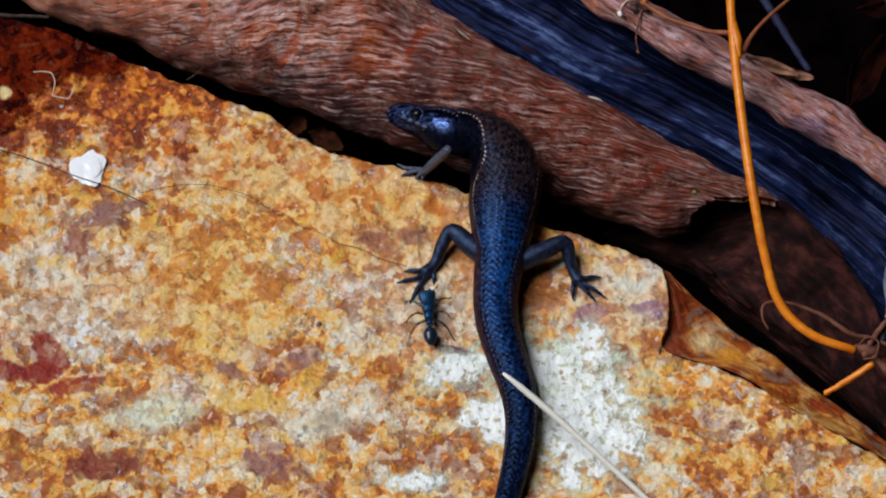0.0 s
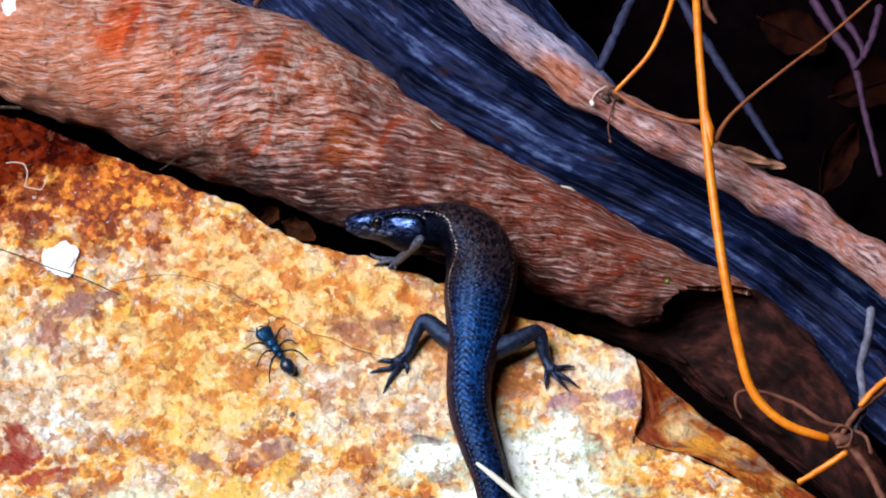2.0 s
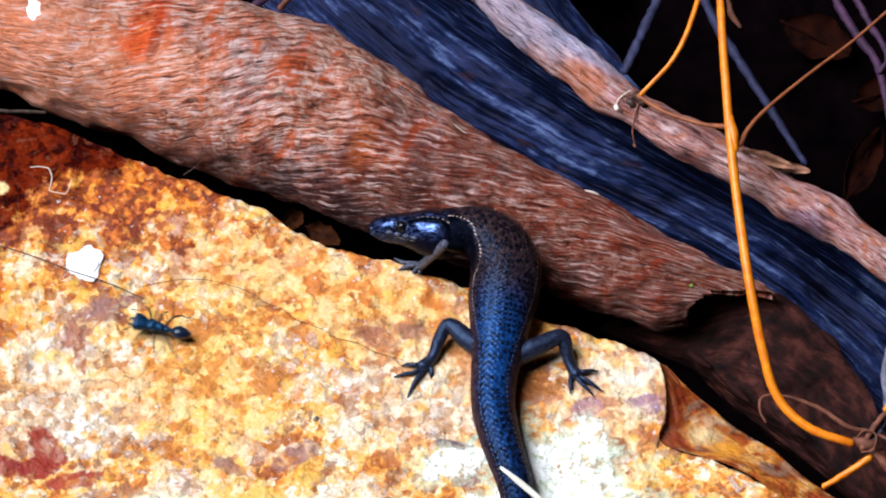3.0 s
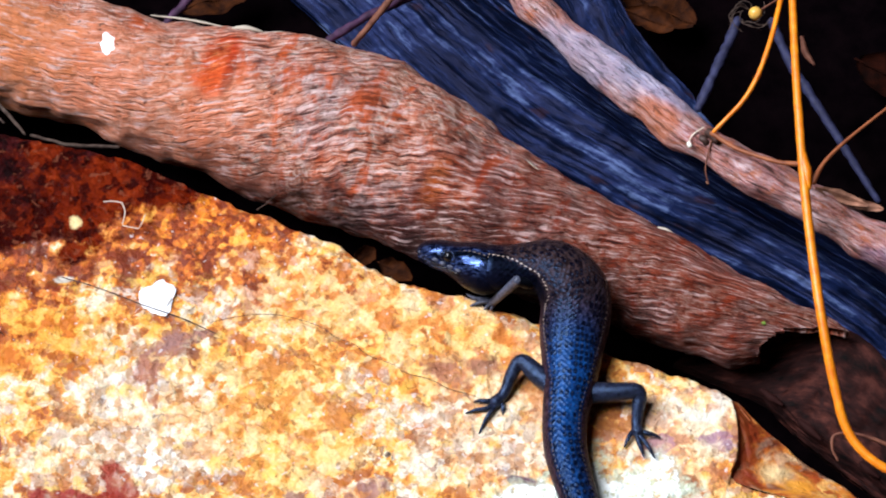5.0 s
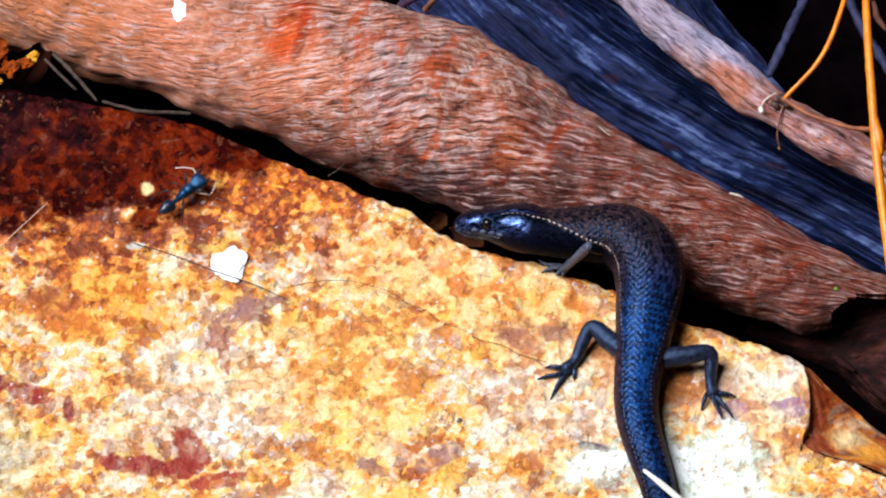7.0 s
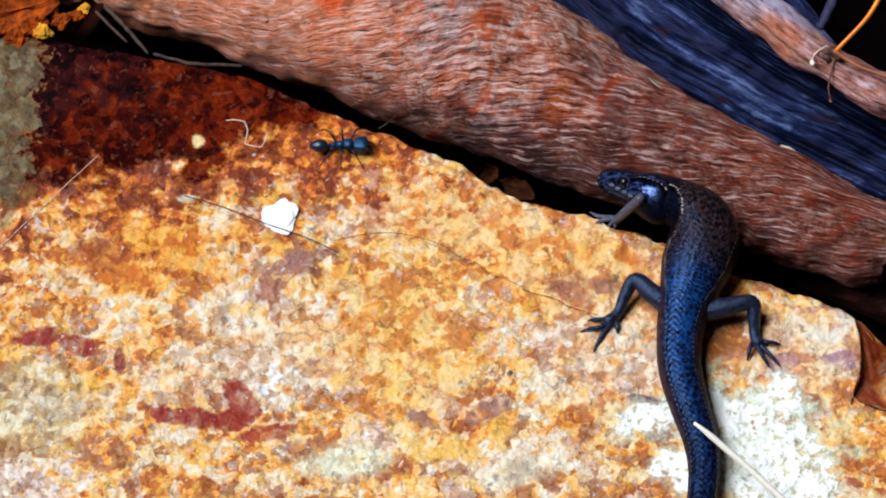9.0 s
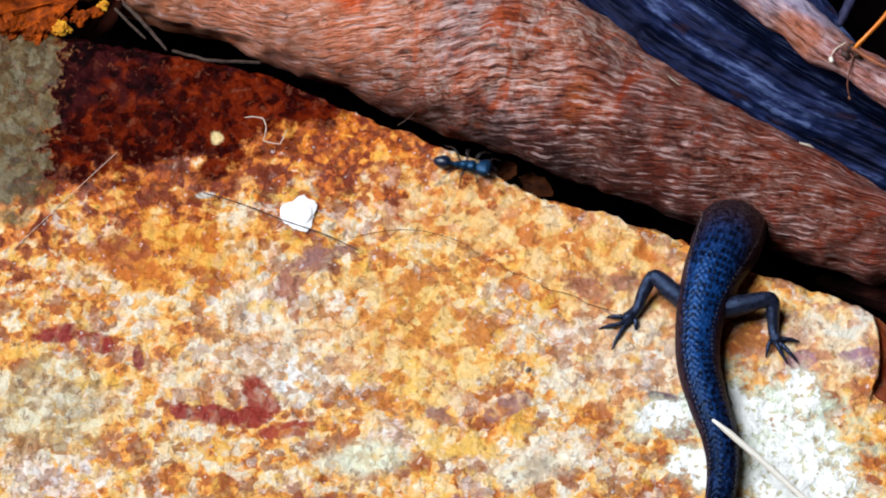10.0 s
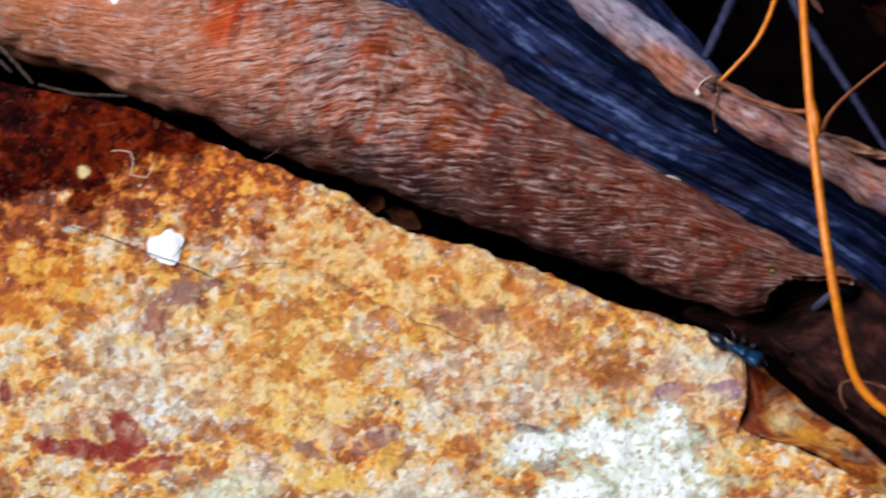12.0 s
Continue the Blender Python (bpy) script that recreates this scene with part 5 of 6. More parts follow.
# ---- crystal, straw and crumbs on the rock ----
def crumbs():
    bm = bmesh.new()
    bmesh.ops.create_icosphere(bm, subdivisions=3, radius=0.0031)
    for v in bm.verts:
        v.co *= 1 + 0.55 * noise.noise(v.co * 420 + Vector((3, 1, 0))) + 0.12 * noise.noise(v.co * 1500)
        v.co.z *= 0.11
    data = bpy.data.meshes.new("quartz_grain")
    bm.to_mesh(data), bm.free()
    data.materials.append(QUARTZ)
    ob = new("quartz_grain", data)
    ob.location = (-0.0668, -0.0017, 0.0001)
    tagged(ob, "glittering white quartz grain set in the rock", "crystal")
    p = [(0.0076, -0.0477, 0.0090), (0.0113, -0.0505, 0.0080), (0.0172, -0.0551, 0.0060), (0.0336, -0.0691, 0.0010)]
    global STRAW_STEM
    STRAW_STEM = stem("straw", p, [0.0003, 0.0006, 0.0006, 0.0005], STRAW, steps=20)
    tagged(STRAW_STEM, "bleached white straw lying across the tail", "straw")
    for points, radius in (([(-0.0846, 0.0022, 0.0002), (-0.0799, 0.0007, 0.0003), (-0.0742, -0.0015, 0.0003), (-0.0695, -0.0036, 0.0003), (-0.0628, -0.0061, 0.0003), (-0.0561, -0.0094, 0.0002)], 0.00011), ([(-0.0572, -0.0070, 0.0002), (-0.0532, -0.0060, 0.0003), (-0.0488, -0.0054, 0.0004), (-0.0445, -0.0056, 0.0004), (-0.0405, -0.0067, 0.0004), (-0.0371, -0.0081, 0.0004), (-0.0348, -0.0100, 0.0004), (-0.0311, -0.0116, 0.0004), (-0.0289, -0.0137, 0.0004), (-0.0246, -0.0154, 0.0004), (-0.0219, -0.0173, 0.0004), (-0.0175, -0.0185, 0.0004), (-0.0145, -0.0203, 0.0004), (-0.0094, -0.0219, 0.0004)], 0.00006),
                           ([(-0.1010, 0.0103, 0.0006), (-0.1088, 0.0012, 0.0007), (-0.1182, -0.0100, 0.0006)], 0.00008)):
        tagged(stem("rootlet", points, radius, FIBRE if points[0][0] < -0.09 else ROOTLET, steps=40, bumps=0.2), "hair-thin dark rootlet stuck to the rock" if points[0][0] > -0.09 else "hair-thin pale straw on the rock", "root")
    # flat white body added in place of a bright glare on the bark
    bm = bmesh.new()
    bmesh.ops.create_icosphere(bm, subdivisions=3, radius=0.0021)
    for v in bm.verts:
        v.co *= 1 + 0.6 * noise.noise(v.co * 700 + Vector((1, 4, 0)))
        v.co = Vector((v.co.x * 0.8, v.co.y * 0.95 - v.co.x * 0.3, v.co.z * 0.14))
    data = bpy.data.meshes.new("bark_glare")
    bm.to_mesh(data), bm.free()
    data.materials.append(QUARTZ)
    ob = new("bark_glare", data)
    ob.matrix_basis = pose(-0.0780, 0.0486, 0.0058, 12, 0, 0)
    tagged(ob, "flat white body standing in for glare on the bark", "resin")
    tagged(stem("moss_speck", [(0.0415, -0.0054, -0.0010), (0.0423, -0.0059, -0.0010)], 0.0005, MOSS, steps=8, bumps=0.5), "tiny yellow-green moss speck on the bark", "moss")
    tagged(stem("bristle", [(-0.0500, 0.0180, -0.0020), (-0.0479, 0.0170, 0.0020), (-0.0461, 0.0177, 0.0040)], [0.00012, 0.0001, 0.00006], TWIG_DIM, steps=12, bumps=0.0), "dull bristle standing in the gap", "fibre")
    p = [(-0.0778, 0.0177, 0.0010), (-0.0764, 0.0178, 0.0011), (-0.0748, 0.0175, 0.0012), (-0.0744, 0.0172, 0.0012), (-0.0742, 0.0168, 0.0012), (-0.0738, 0.0156, 0.0012), (-0.0739, 0.0141, 0.0012), (-0.0741, 0.0129, 0.0012), (-0.0740, 0.0126, 0.0012), (-0.0732, 0.0124, 0.0011), (-0.0714, 0.0121, 0.0010), (-0.0710, 0.0123, 0.0010), (-0.0706, 0.0133, 0.0010), (-0.0701, 0.0150, 0.0010)]
    tagged(stem("fibre", p, 0.00012, FIBRE, steps=110, bumps=0.0), "pale crooked plant fibre on the rust stain", "fibre")


crumbs()

# ---- skink ----
HIP = (0.0072, -0.0220, 0.0040)
HIP_LATE = (0.0058, -0.0220, 0.0040)
# from the hip forward: postures of the front body, and the tail from the hip backwards
FRONT_EARLY = [HIP, (0.0076, -0.0131, 0.0045), (0.0082, -0.0074, 0.0060), (0.0074, -0.0030, 0.0072), (0.0042, 0.0006, 0.0072), (-0.0003, 0.0024, 0.0064), (-0.0045, 0.0035, 0.0058), (-0.0088, 0.0058, 0.0050), (-0.0127, 0.0086, 0.0046)]
FRONT_TUCKED = [HIP, (0.0079, -0.0135, 0.0045), (0.0087, -0.0074, 0.0060), (0.0075, -0.0029, 0.0072), (0.0039, 0.0004, 0.0072), (-0.0009, 0.0010, 0.0066), (-0.0068, 0.0012, 0.0060), (-0.0117, 0.0024, 0.0052), (-0.0157, 0.0038, 0.0046)]
FRONT_PEEK = [HIP, (0.0077, -0.0126, 0.0045), (0.0083, -0.0065, 0.0060), (0.0071, -0.0026, 0.0072), (0.0039, 0.0004, 0.0072), (-0.0006, 0.0008, 0.0066), (-0.0053, 0.0010, 0.0060), (-0.0102, 0.0022, 0.0052), (-0.0152, 0.0043, 0.0046), (-0.0201, 0.0068, 0.0040)]
FRONT_OUT = [HIP, (0.0080, -0.0147, 0.0045), (0.0087, -0.0087, 0.0060), (0.0075, -0.0036, 0.0072), (0.0036, 0.0003, 0.0070), (-0.0014, 0.0012, 0.0062), (-0.0080, 0.0017, 0.0056), (-0.0146, 0.0031, 0.0046), (-0.0208, 0.0043, 0.0036), (-0.0266, 0.0045, 0.0028)]
FRONT_BACK = [HIP_LATE, (0.0076, -0.0151, 0.0045), (0.0093, -0.0097, 0.0060), (0.0085, -0.0056, 0.0068), (0.0049, -0.0024, 0.0064), (-0.0004, -0.0003, 0.0056), (-0.0039, 0.0018, 0.0046), (-0.0070, 0.0035, 0.0038), (-0.0094, 0.0052, 0.0030)]
FRONT_UNDER = [HIP_LATE, (0.0075, -0.0161, 0.0040), (0.0092, -0.0115, 0.0030), (0.0106, -0.0060, -0.0005), (0.0113, -0.0002, -0.0060), (0.0119, 0.0053, -0.0120), (0.0138, 0.0081, -0.0155), (0.0189, 0.0079, -0.0160), (0.0287, 0.0034, -0.0160), (0.0410, -0.0038, -0.0160), (0.0633, -0.0162, -0.0170), (0.0929, -0.0358, -0.0170), (0.1406, -0.0680, -0.0170)]
FRONT_DRAWN = [(0.0098, -0.0232, 0.0040), (0.0093, -0.0161, 0.0040), (0.0092, -0.0115, 0.0030), (0.0093, -0.0060, -0.0005), (0.0096, -0.0002, -0.0060), (0.0103, 0.0053, -0.0120), (0.0126, 0.0081, -0.0155), (0.0189, 0.0079, -0.0160), (0.0287, 0.0034, -0.0160), (0.0410, -0.0038, -0.0160), (0.0633, -0.0162, -0.0170), (0.0929, -0.0358, -0.0170), (0.1406, -0.0680, -0.0170)]
FRONT_TURNED = [HIP_LATE, (0.0077, -0.0155, 0.0045), (0.0097, -0.0094, 0.0052), (0.0101, -0.0044, 0.0042), (0.0078, 0.0010, 0.0005), (0.0030, 0.0062, -0.0045), (-0.0051, 0.0131, -0.0080), (-0.0130, 0.0194, -0.0120), (-0.0236, 0.0258, -0.0140)]
TAIL = [HIP, (0.0064, -0.0278, 0.0036), (0.0065, -0.0342, 0.0035), (0.0081, -0.0411, 0.0033), (0.0102, -0.0482, 0.0030), (0.0107, -0.0551, 0.0027), (0.0093, -0.0641, 0.0022), (0.0064, -0.0735, 0.0017), (0.0015, -0.0817, 0.0012), (-0.0042, -0.0878, 0.0008), (-0.0128, -0.0924, 0.0006), (-0.0233, -0.0950, 0.0005), (-0.0328, -0.0960, 0.0005)]
TAIL_DRAWN = [(0.0098, -0.0232, 0.0040), (0.0109, -0.0307, 0.0036), (0.0123, -0.0390, 0.0034), (0.0134, -0.0476, 0.0030), (0.0131, -0.0567, 0.0026), (0.0103, -0.0662, 0.0021), (0.0054, -0.0756, 0.0016), (-0.0004, -0.0828, 0.0012), (-0.0071, -0.0889, 0.0008), (-0.0166, -0.0935, 0.0006), (-0.0290, -0.0960, 0.0005), (-0.0385, -0.0965, 0.0005)]
TAIL_LATE = [(0.0098, -0.0232, 0.0040), (0.0094, -0.0306, 0.0034), (0.0084, -0.0365, 0.0030), (0.0066, -0.0457, 0.0025), (0.0043, -0.0553, 0.0020), (0.0001, -0.0621, 0.0015), (-0.0067, -0.0678, 0.0010), (-0.0164, -0.0725, 0.0008), (-0.0275, -0.0751, 0.0006), (-0.0391, -0.0761, 0.0005)]
# half widths along the body: distance from the snout, half width
WIDTHS = [(0.0, 0.0018), (0.013, 0.0049), (0.018, 0.0050), (0.024, 0.0056), (0.033, 0.0064), (0.041, 0.0063), (0.047, 0.0055), (0.0545, 0.0046), (0.060, 0.0041),
          (0.070, 0.0037), (0.080, 0.0032), (0.094, 0.0025), (0.110, 0.0018), (0.126, 0.0012), (0.143, 0.0004)]
SNOUT_TO_HIP, HEAD_LENGTH, TAIL_END = 0.0545, 0.0150, 0.143


def dense(points):
    rows = spline(points, 600)
    run = np.r_[0, np.cumsum(np.linalg.norm(np.diff(rows, axis=0), axis=1))]
    return run, rows


def reach(track, s):
    run, rows = track
    return np.array([np.interp(s, run, rows[:, k]) for k in range(3)])


FRONTS = [dense(v) for v in (FRONT_EARLY, FRONT_TUCKED, FRONT_PEEK, FRONT_OUT, FRONT_BACK, FRONT_TURNED)]
TRACKS = {k: dense(v) for k, v in (("under", FRONT_UNDER), ("tail", TAIL), ("tail_drawn", TAIL_DRAWN), ("tail_late", TAIL_LATE), ("drawn", FRONT_DRAWN))}
# seconds, weights of the postures (early, tucked, peek, out, back, turned, under), metres gone forward
POSTURES = [(0.0, 1, 0, 0, 0, 0, 0, 0, 0), (0.6, 0.9, 0.1, 0, 0, 0, 0, 0, 0), (1.0, 0.7, 0.3, 0, 0, 0, 0, 0, 0), (1.5, 0.1, 0.9, 0, 0, 0, 0, 0, 0), (2.0, 0, 1, 0, 0, 0, 0, 0, 0), (3.2, 0, 1, 0, 0, 0, 0, 0, 0), (4.8, 0, 0.1, 0.9, 0, 0, 0, 0, 0),
            (5.5, 0, 0, 1, 0, 0, 0, 0, 0), (6.2, 0, 0, 0.9, 0.1, 0, 0, 0, 0), (6.6, 0, 0, 0.3, 0.7, 0, 0, 0, 0), (7.0, 0, 0, 0, 1, 0, 0, 0, 0), (7.2, 0, 0, 0, 1, 0, 0, 0, 0), (8.0, 0, 0, 0.3, 0.3, 0.4, 0, 0, 0),
            (8.8, 0, 0, 0, 0, 1, 0, 0, 0), (9.2, 0, 0, 0, 0, 1, 0, 0, 0), (9.3, 0, 0, 0, 0, 0.7, 0.3, 0, 0), (9.4, 0, 0, 0, 0, 0.3, 0.6, 0.1, 0), (9.5, 0, 0, 0, 0, 0, 0.5, 0.5, 0), (9.6, 0, 0, 0, 0, 0, 0, 1, 0), (10.0, 0, 0, 0, 0, 0, 0, 1, 0)]
POSTURES += [(t, 0, 0, 0, 0, 0, 0, 1, gone) for t, gone in ((10.1, 0.001), (10.2, 0.005), (10.3, 0.0115), (10.4, 0.0220), (10.5, 0.0380), (10.6, 0.0540), (10.7, 0.0640), (10.8, 0.0800), (10.9, 0.1030), (11.0, 0.120), (12.0, 0.126))]


def along_front(track, s):
    """The point s metres behind the snout on a posture's line: the head keeps its length, the body behind it is
    shortened to fit the camera's view.
    """
    whole = track[0][-1]
    if s < HEAD_LENGTH:
        if s < 0:
            a, b = reach(track, whole), reach(track, whole - 0.002)
            return a + (a - b) * (-s / 0.002)
        return reach(track, whole - s)
    return reach(track, (whole - HEAD_LENGTH) * (SNOUT_TO_HIP - s) / (SNOUT_TO_HIP - HEAD_LENGTH))


def spine_point(row, s):
    """Where the spine lies at s metres behind the snout."""
    under, gone = row[7], row[8]
    ahead = SNOUT_TO_HIP - s + gone
    drawn, late = min(1.0, gone / 0.02), max(0.0, min(1.0, (gone - 0.036) / 0.016))
    if s > 0.105 and 0.064 < gone < 0.126:
        # the tail's end whips round as it slips under the bark
        whip = float(np.interp(gone, (0.064, 0.080, 0.103, 0.120, 0.126), (0, 0.35, 1, 0.2, 0)))
        swerve = whip * np.array([np.interp(s, (0.105, 0.127, 0.143), offsets) for offsets in ((0, 0.0070, -0.0068), (0, -0.0060, -0.0050), (0, 0.0110, 0.0002))])
    else:
        swerve = np.zeros(3)
    if ahead <= 0:
        settled = (row[5] + row[6] + row[7]) * (np.array(HIP_LATE) - np.array(HIP))
        return (1 - drawn) * (reach(TRACKS["tail"], -ahead) + settled) + drawn * (1 - late) * reach(TRACKS["tail_drawn"], -ahead) + drawn * late * reach(TRACKS["tail_late"], -ahead) + swerve
    front = under * (1 - drawn) * reach(TRACKS["under"], ahead) + under * drawn * reach(TRACKS["drawn"], ahead)
    for weight, track in zip(row[1:7], FRONTS):
        if weight:
            front = front + weight * along_front(track, s)
    return front + swerve


def spine_pose(row, s, lean=0.0):
    """Pose in which local +y points to the snout and +z up the back."""
    p, ahead, behind = spine_point(row, s), spine_point(row, s - 0.0012), spine_point(row, s + 0.0012)
    y = Vector(ahead - behind).normalized()
    x = y.cross(Vector((0, 0, 1))).normalized()
    z = x.cross(y)
    m = Matrix((x, y, z)).transposed().to_4x4()
    return Matrix.Translation(Vector(p) - Vector(HIP)) @ m @ pose(0, 0, 0, 0, lean * (1.35 * row[1] + 1.12 * row[2] + row[3] + row[4] + 1.1 * row[5] + 1.1 * row[6]), 0)   # it lies over on its side in front


def half_width(s):
    w = np.array(WIDTHS)
    return float(np.interp(s, w[:, 0], w[:, 1]))


def body_rings(s0, s1, mid, steps, around, flat=0.86):
    verts, uvs = [], []
    for i in range(steps):
        s = s0 + (s1 - s0) * i / (steps - 1)
        w = half_width(min(max(s, 0.0), TAIL_END))
        if i in (0, steps - 1):
            w *= 0.99
        for j in range(around + 1):
            a = 2 * math.pi * j / around - math.pi / 2
            verts.append((w * math.cos(a), mid - s, w * flat * math.sin(a)))
            uvs.append((s, (a - math.pi / 2) * w * 1.0))
    return verts, uvs


SKINK_MOVES = []   # object, rows


def skink():
    base = thing("skink", HIP, "small blue-black skink with a brown head and shoulders", "lizard")
    count = 120
    length = (TAIL_END - HEAD_LENGTH + 0.001) / count
    for k in range(count):
        s0 = HEAD_LENGTH - 0.001 + k * length
        mid = s0 + length / 2
        verts, uvs = body_rings(s0 - length * 0.3, s0 + length * 1.3, mid, 5, 26)
        faces = grid_faces(5, 27)
        ob = mesh_object("body_segment" if mid < SNOUT_TO_HIP + 0.004 else "tail_segment", verts, [f[::-1] for f in faces], SKIN, base, "", uvs)
        SKINK_MOVES.append((ob, mid, 44.0 * max(0.0, min(1.0, (0.035 - mid) / 0.017))))
    head = skink_head(base)
    SKINK_MOVES.append((head, HEAD_LENGTH * 0.5, 44.0))
    return base


def skink_head(base):
    rings = [(-0.5, 0.5, 0.5, -0.1), (-0.475, 1.3, 1.05, -0.08), (-0.38, 2.1, 1.75, 0.0), (-0.25, 2.6, 2.2, 0.12), (-0.1, 2.9, 2.4, 0.25), (0.05, 3.5, 2.85, 0.28), (0.2, 4.15, 3.45, 0.2), (0.35, 4.35, 3.7, 0.08), (0.48, 4.2, 3.6, 0.0), (0.62, 3.1, 2.7, 0.0)]
    rows = spline([(0, -r[0] * HEAD_LENGTH, 0, r[1] / 880, r[2] / 850, r[3] / 1000) for r in rings], 26)
    verts, uvs, around = [], [], 30
    for _, y, _, w, h, lift in rows:
        for j in range(around + 1):
            a = 2 * math.pi * j / around - math.pi / 2
            c, q = math.cos(a), math.sin(a)
            c, q = math.copysign(abs(c) ** 0.8, c), math.copysign(abs(q) ** 0.9, q)
            verts.append((w * c, y, h * q + lift))
            uvs.append((HEAD_LENGTH / 2 - y, (a - math.pi / 2) * w))
    faces = [f[::-1] for f in grid_faces(len(rows), around + 1)]
    faces.append(tuple(range(around + 1)))
    head = mesh_object("head", verts, faces, SKIN, base, "glossy head with a blue sheen", uvs)
    for sign in (-1, 1):
        bm = bmesh.new()
        bmesh.ops.create_uvsphere(bm, u_segments=14, v_segments=10, radius=0.00105)
        bmesh.ops.translate(bm, verts=bm.verts, vec=(sign * 0.00325, 0.0004, 0.00130))
        part("eye", bm, EYE_BLACK, head, "black shiny eye")
        ring = [(sign * (0.00345 + 0.0006 * abs(math.cos(a)) ** 2), 0.0004 + 0.0014 * math.cos(a), 0.00130 + 0.00105 * math.sin(a)) for a in np.linspace(0, 2 * math.pi, 9)]
        mesh_object("eyelid", *limb_mesh(ring, [0.00018] * 9, 26, 6), LIMB, head, "dark eyelid ring")
        for k in range(6):
            y = 0.0062 - 0.0017 * k
            w = float(np.interp(-y, (-0.0072, -0.0026, 0.0026), (0.0015, 0.0034, 0.0048)))
            bm = bmesh.new()
            bmesh.ops.create_uvsphere(bm, u_segments=10, v_segments=6, radius=1)
            for v in bm.verts:
                v.co = Vector((sign * (w - 0.0001) + v.co.x * 0.00022, y + v.co.y * 0.00062, 0.00004 - 0.00006 * k + v.co.z * 0.00036))
            part("lip_scale", bm, ARM_SKIN, head, "pale grey lip scale")
        verts, faces = limb_mesh([(sign * 0.0014, 0.0072, -0.0003), (sign * 0.0034, 0.0026, -0.0006), (sign * 0.0047, -0.0026, -0.0009)], [0.00013] * 3, 14, 6)
        mesh_object("mouth_line", verts, faces, EYE_BLACK, head, "dark line of the closed mouth")
    return head


def leg(base, name, joints, radii, toes, label, skin=LIMB):
    """A leg from its joint outwards, its mesh starting at the joint; toes: lists of points."""
    origin = np.array(joints[0])
    verts, faces = limb_mesh(rel(joints, origin), radii, 34, 12, 0.05)
    ob = mesh_object(name, verts, faces, skin, base, label)
    ob.location = Vector(origin) - Vector(HIP)
    for points in toes:
        v, f = limb_mesh(rel(points, origin), [0.00046, 0.00042, 0.00034, 0.00012], 14, 8, 0.08)
        mesh_object("toe", v, f, skin, ob)
    return ob


SKINK = skink()
LEG_LEFT = leg(SKINK, "hind_leg", [(0.0046, -0.0218, 0.0035), (0.0016, -0.0195, 0.0040), (-0.0014, -0.0168, 0.0040), (-0.0032, -0.0189, 0.0025), (-0.0044, -0.0217, 0.0012), (-0.0062, -0.0236, 0.0010)], [0.0020, 0.0018, 0.0014, 0.0012, 0.0010, 0.0012],
               [[(-0.0060, -0.0236, 0.0010), (-0.0076, -0.0248, 0.0012), (-0.0094, -0.0250, 0.0010), (-0.0112, -0.0254, 0.0005)], [(-0.0056, -0.0238, 0.0010), (-0.0068, -0.0255, 0.0012), (-0.0078, -0.0272, 0.0009), (-0.0088, -0.0295, 0.0005)],
                [(-0.0062, -0.0231, 0.0010), (-0.0078, -0.0233, 0.0012), (-0.0088, -0.0231, 0.0010), (-0.0098, -0.0231, 0.0005)], [(-0.0050, -0.0231, 0.0010), (-0.0046, -0.0243, 0.0010), (-0.0046, -0.0251, 0.0008), (-0.0046, -0.0256, 0.0005)]], "blue-black hind leg gripping the rock")
LEG_RIGHT = leg(SKINK, "hind_leg", [(0.0102, -0.0229, 0.0035), (0.0141, -0.0212, 0.0040), (0.0184, -0.0191, 0.0040), (0.0194, -0.0212, 0.0025), (0.0202, -0.0237, 0.0012), (0.0212, -0.0252, 0.0010)], [0.0020, 0.0018, 0.0014, 0.0012, 0.0010, 0.0012],
                [[(0.0210, -0.0247, 0.0010), (0.0226, -0.0246, 0.0012), (0.0238, -0.0243, 0.0010), (0.0251, -0.0242, 0.0005)], [(0.0212, -0.0252, 0.0010), (0.0230, -0.0264, 0.0012), (0.0242, -0.0272, 0.0010), (0.0258, -0.0283, 0.0005)],
                 [(0.0210, -0.0254, 0.0010), (0.0220, -0.0269, 0.0012), (0.0228, -0.0277, 0.0010), (0.0240, -0.0290, 0.0005)], [(0.0202, -0.0250, 0.0010), (0.0200, -0.0264, 0.0012), (0.0200, -0.0275, 0.0010), (0.0200, -0.0286, 0.0005)]], "blue-black hind leg gripping the rock")
ARM = leg(SKINK, "front_leg", [(-0.0021, -0.0040, 0.0108), (-0.0039, -0.0038, 0.0072), (-0.0062, -0.0035, 0.0026), (-0.0068, -0.0031, 0.0012)], [0.00085, 0.00088, 0.00075, 0.00065],
          [[(-0.0065, -0.0027, 0.0012), (-0.0083, -0.0026, 0.0014), (-0.0099, -0.0023, 0.0012), (-0.0113, -0.0011, 0.0006)], [(-0.0065, -0.0030, 0.0012), (-0.0083, -0.0030, 0.0013), (-0.0097, -0.0033, 0.0009), (-0.0109, -0.0037, 0.0004)],
           [(-0.0063, -0.0031, 0.0011), (-0.0072, -0.0035, 0.0010), (-0.0077, -0.0038, 0.0007), (-0.0081, -0.0041, 0.0003)], [(-0.0060, -0.0029, 0.0011), (-0.0064, -0.0035, 0.0010), (-0.0068, -0.0040, 0.0007), (-0.0069, -0.0042, 0.0003)]], "pale slate-grey front leg on the rock's edge", ARM_SKIN)
mesh_object("upper_arm", *limb_mesh([(-0.0002, -0.0001, -0.0003), (0.0020, 0.0006, -0.0020), (0.0040, 0.0020, -0.0040)], [0.0008, 0.0012, 0.0014], 14, 10), SKIN_DARK, ARM, "black upper arm")


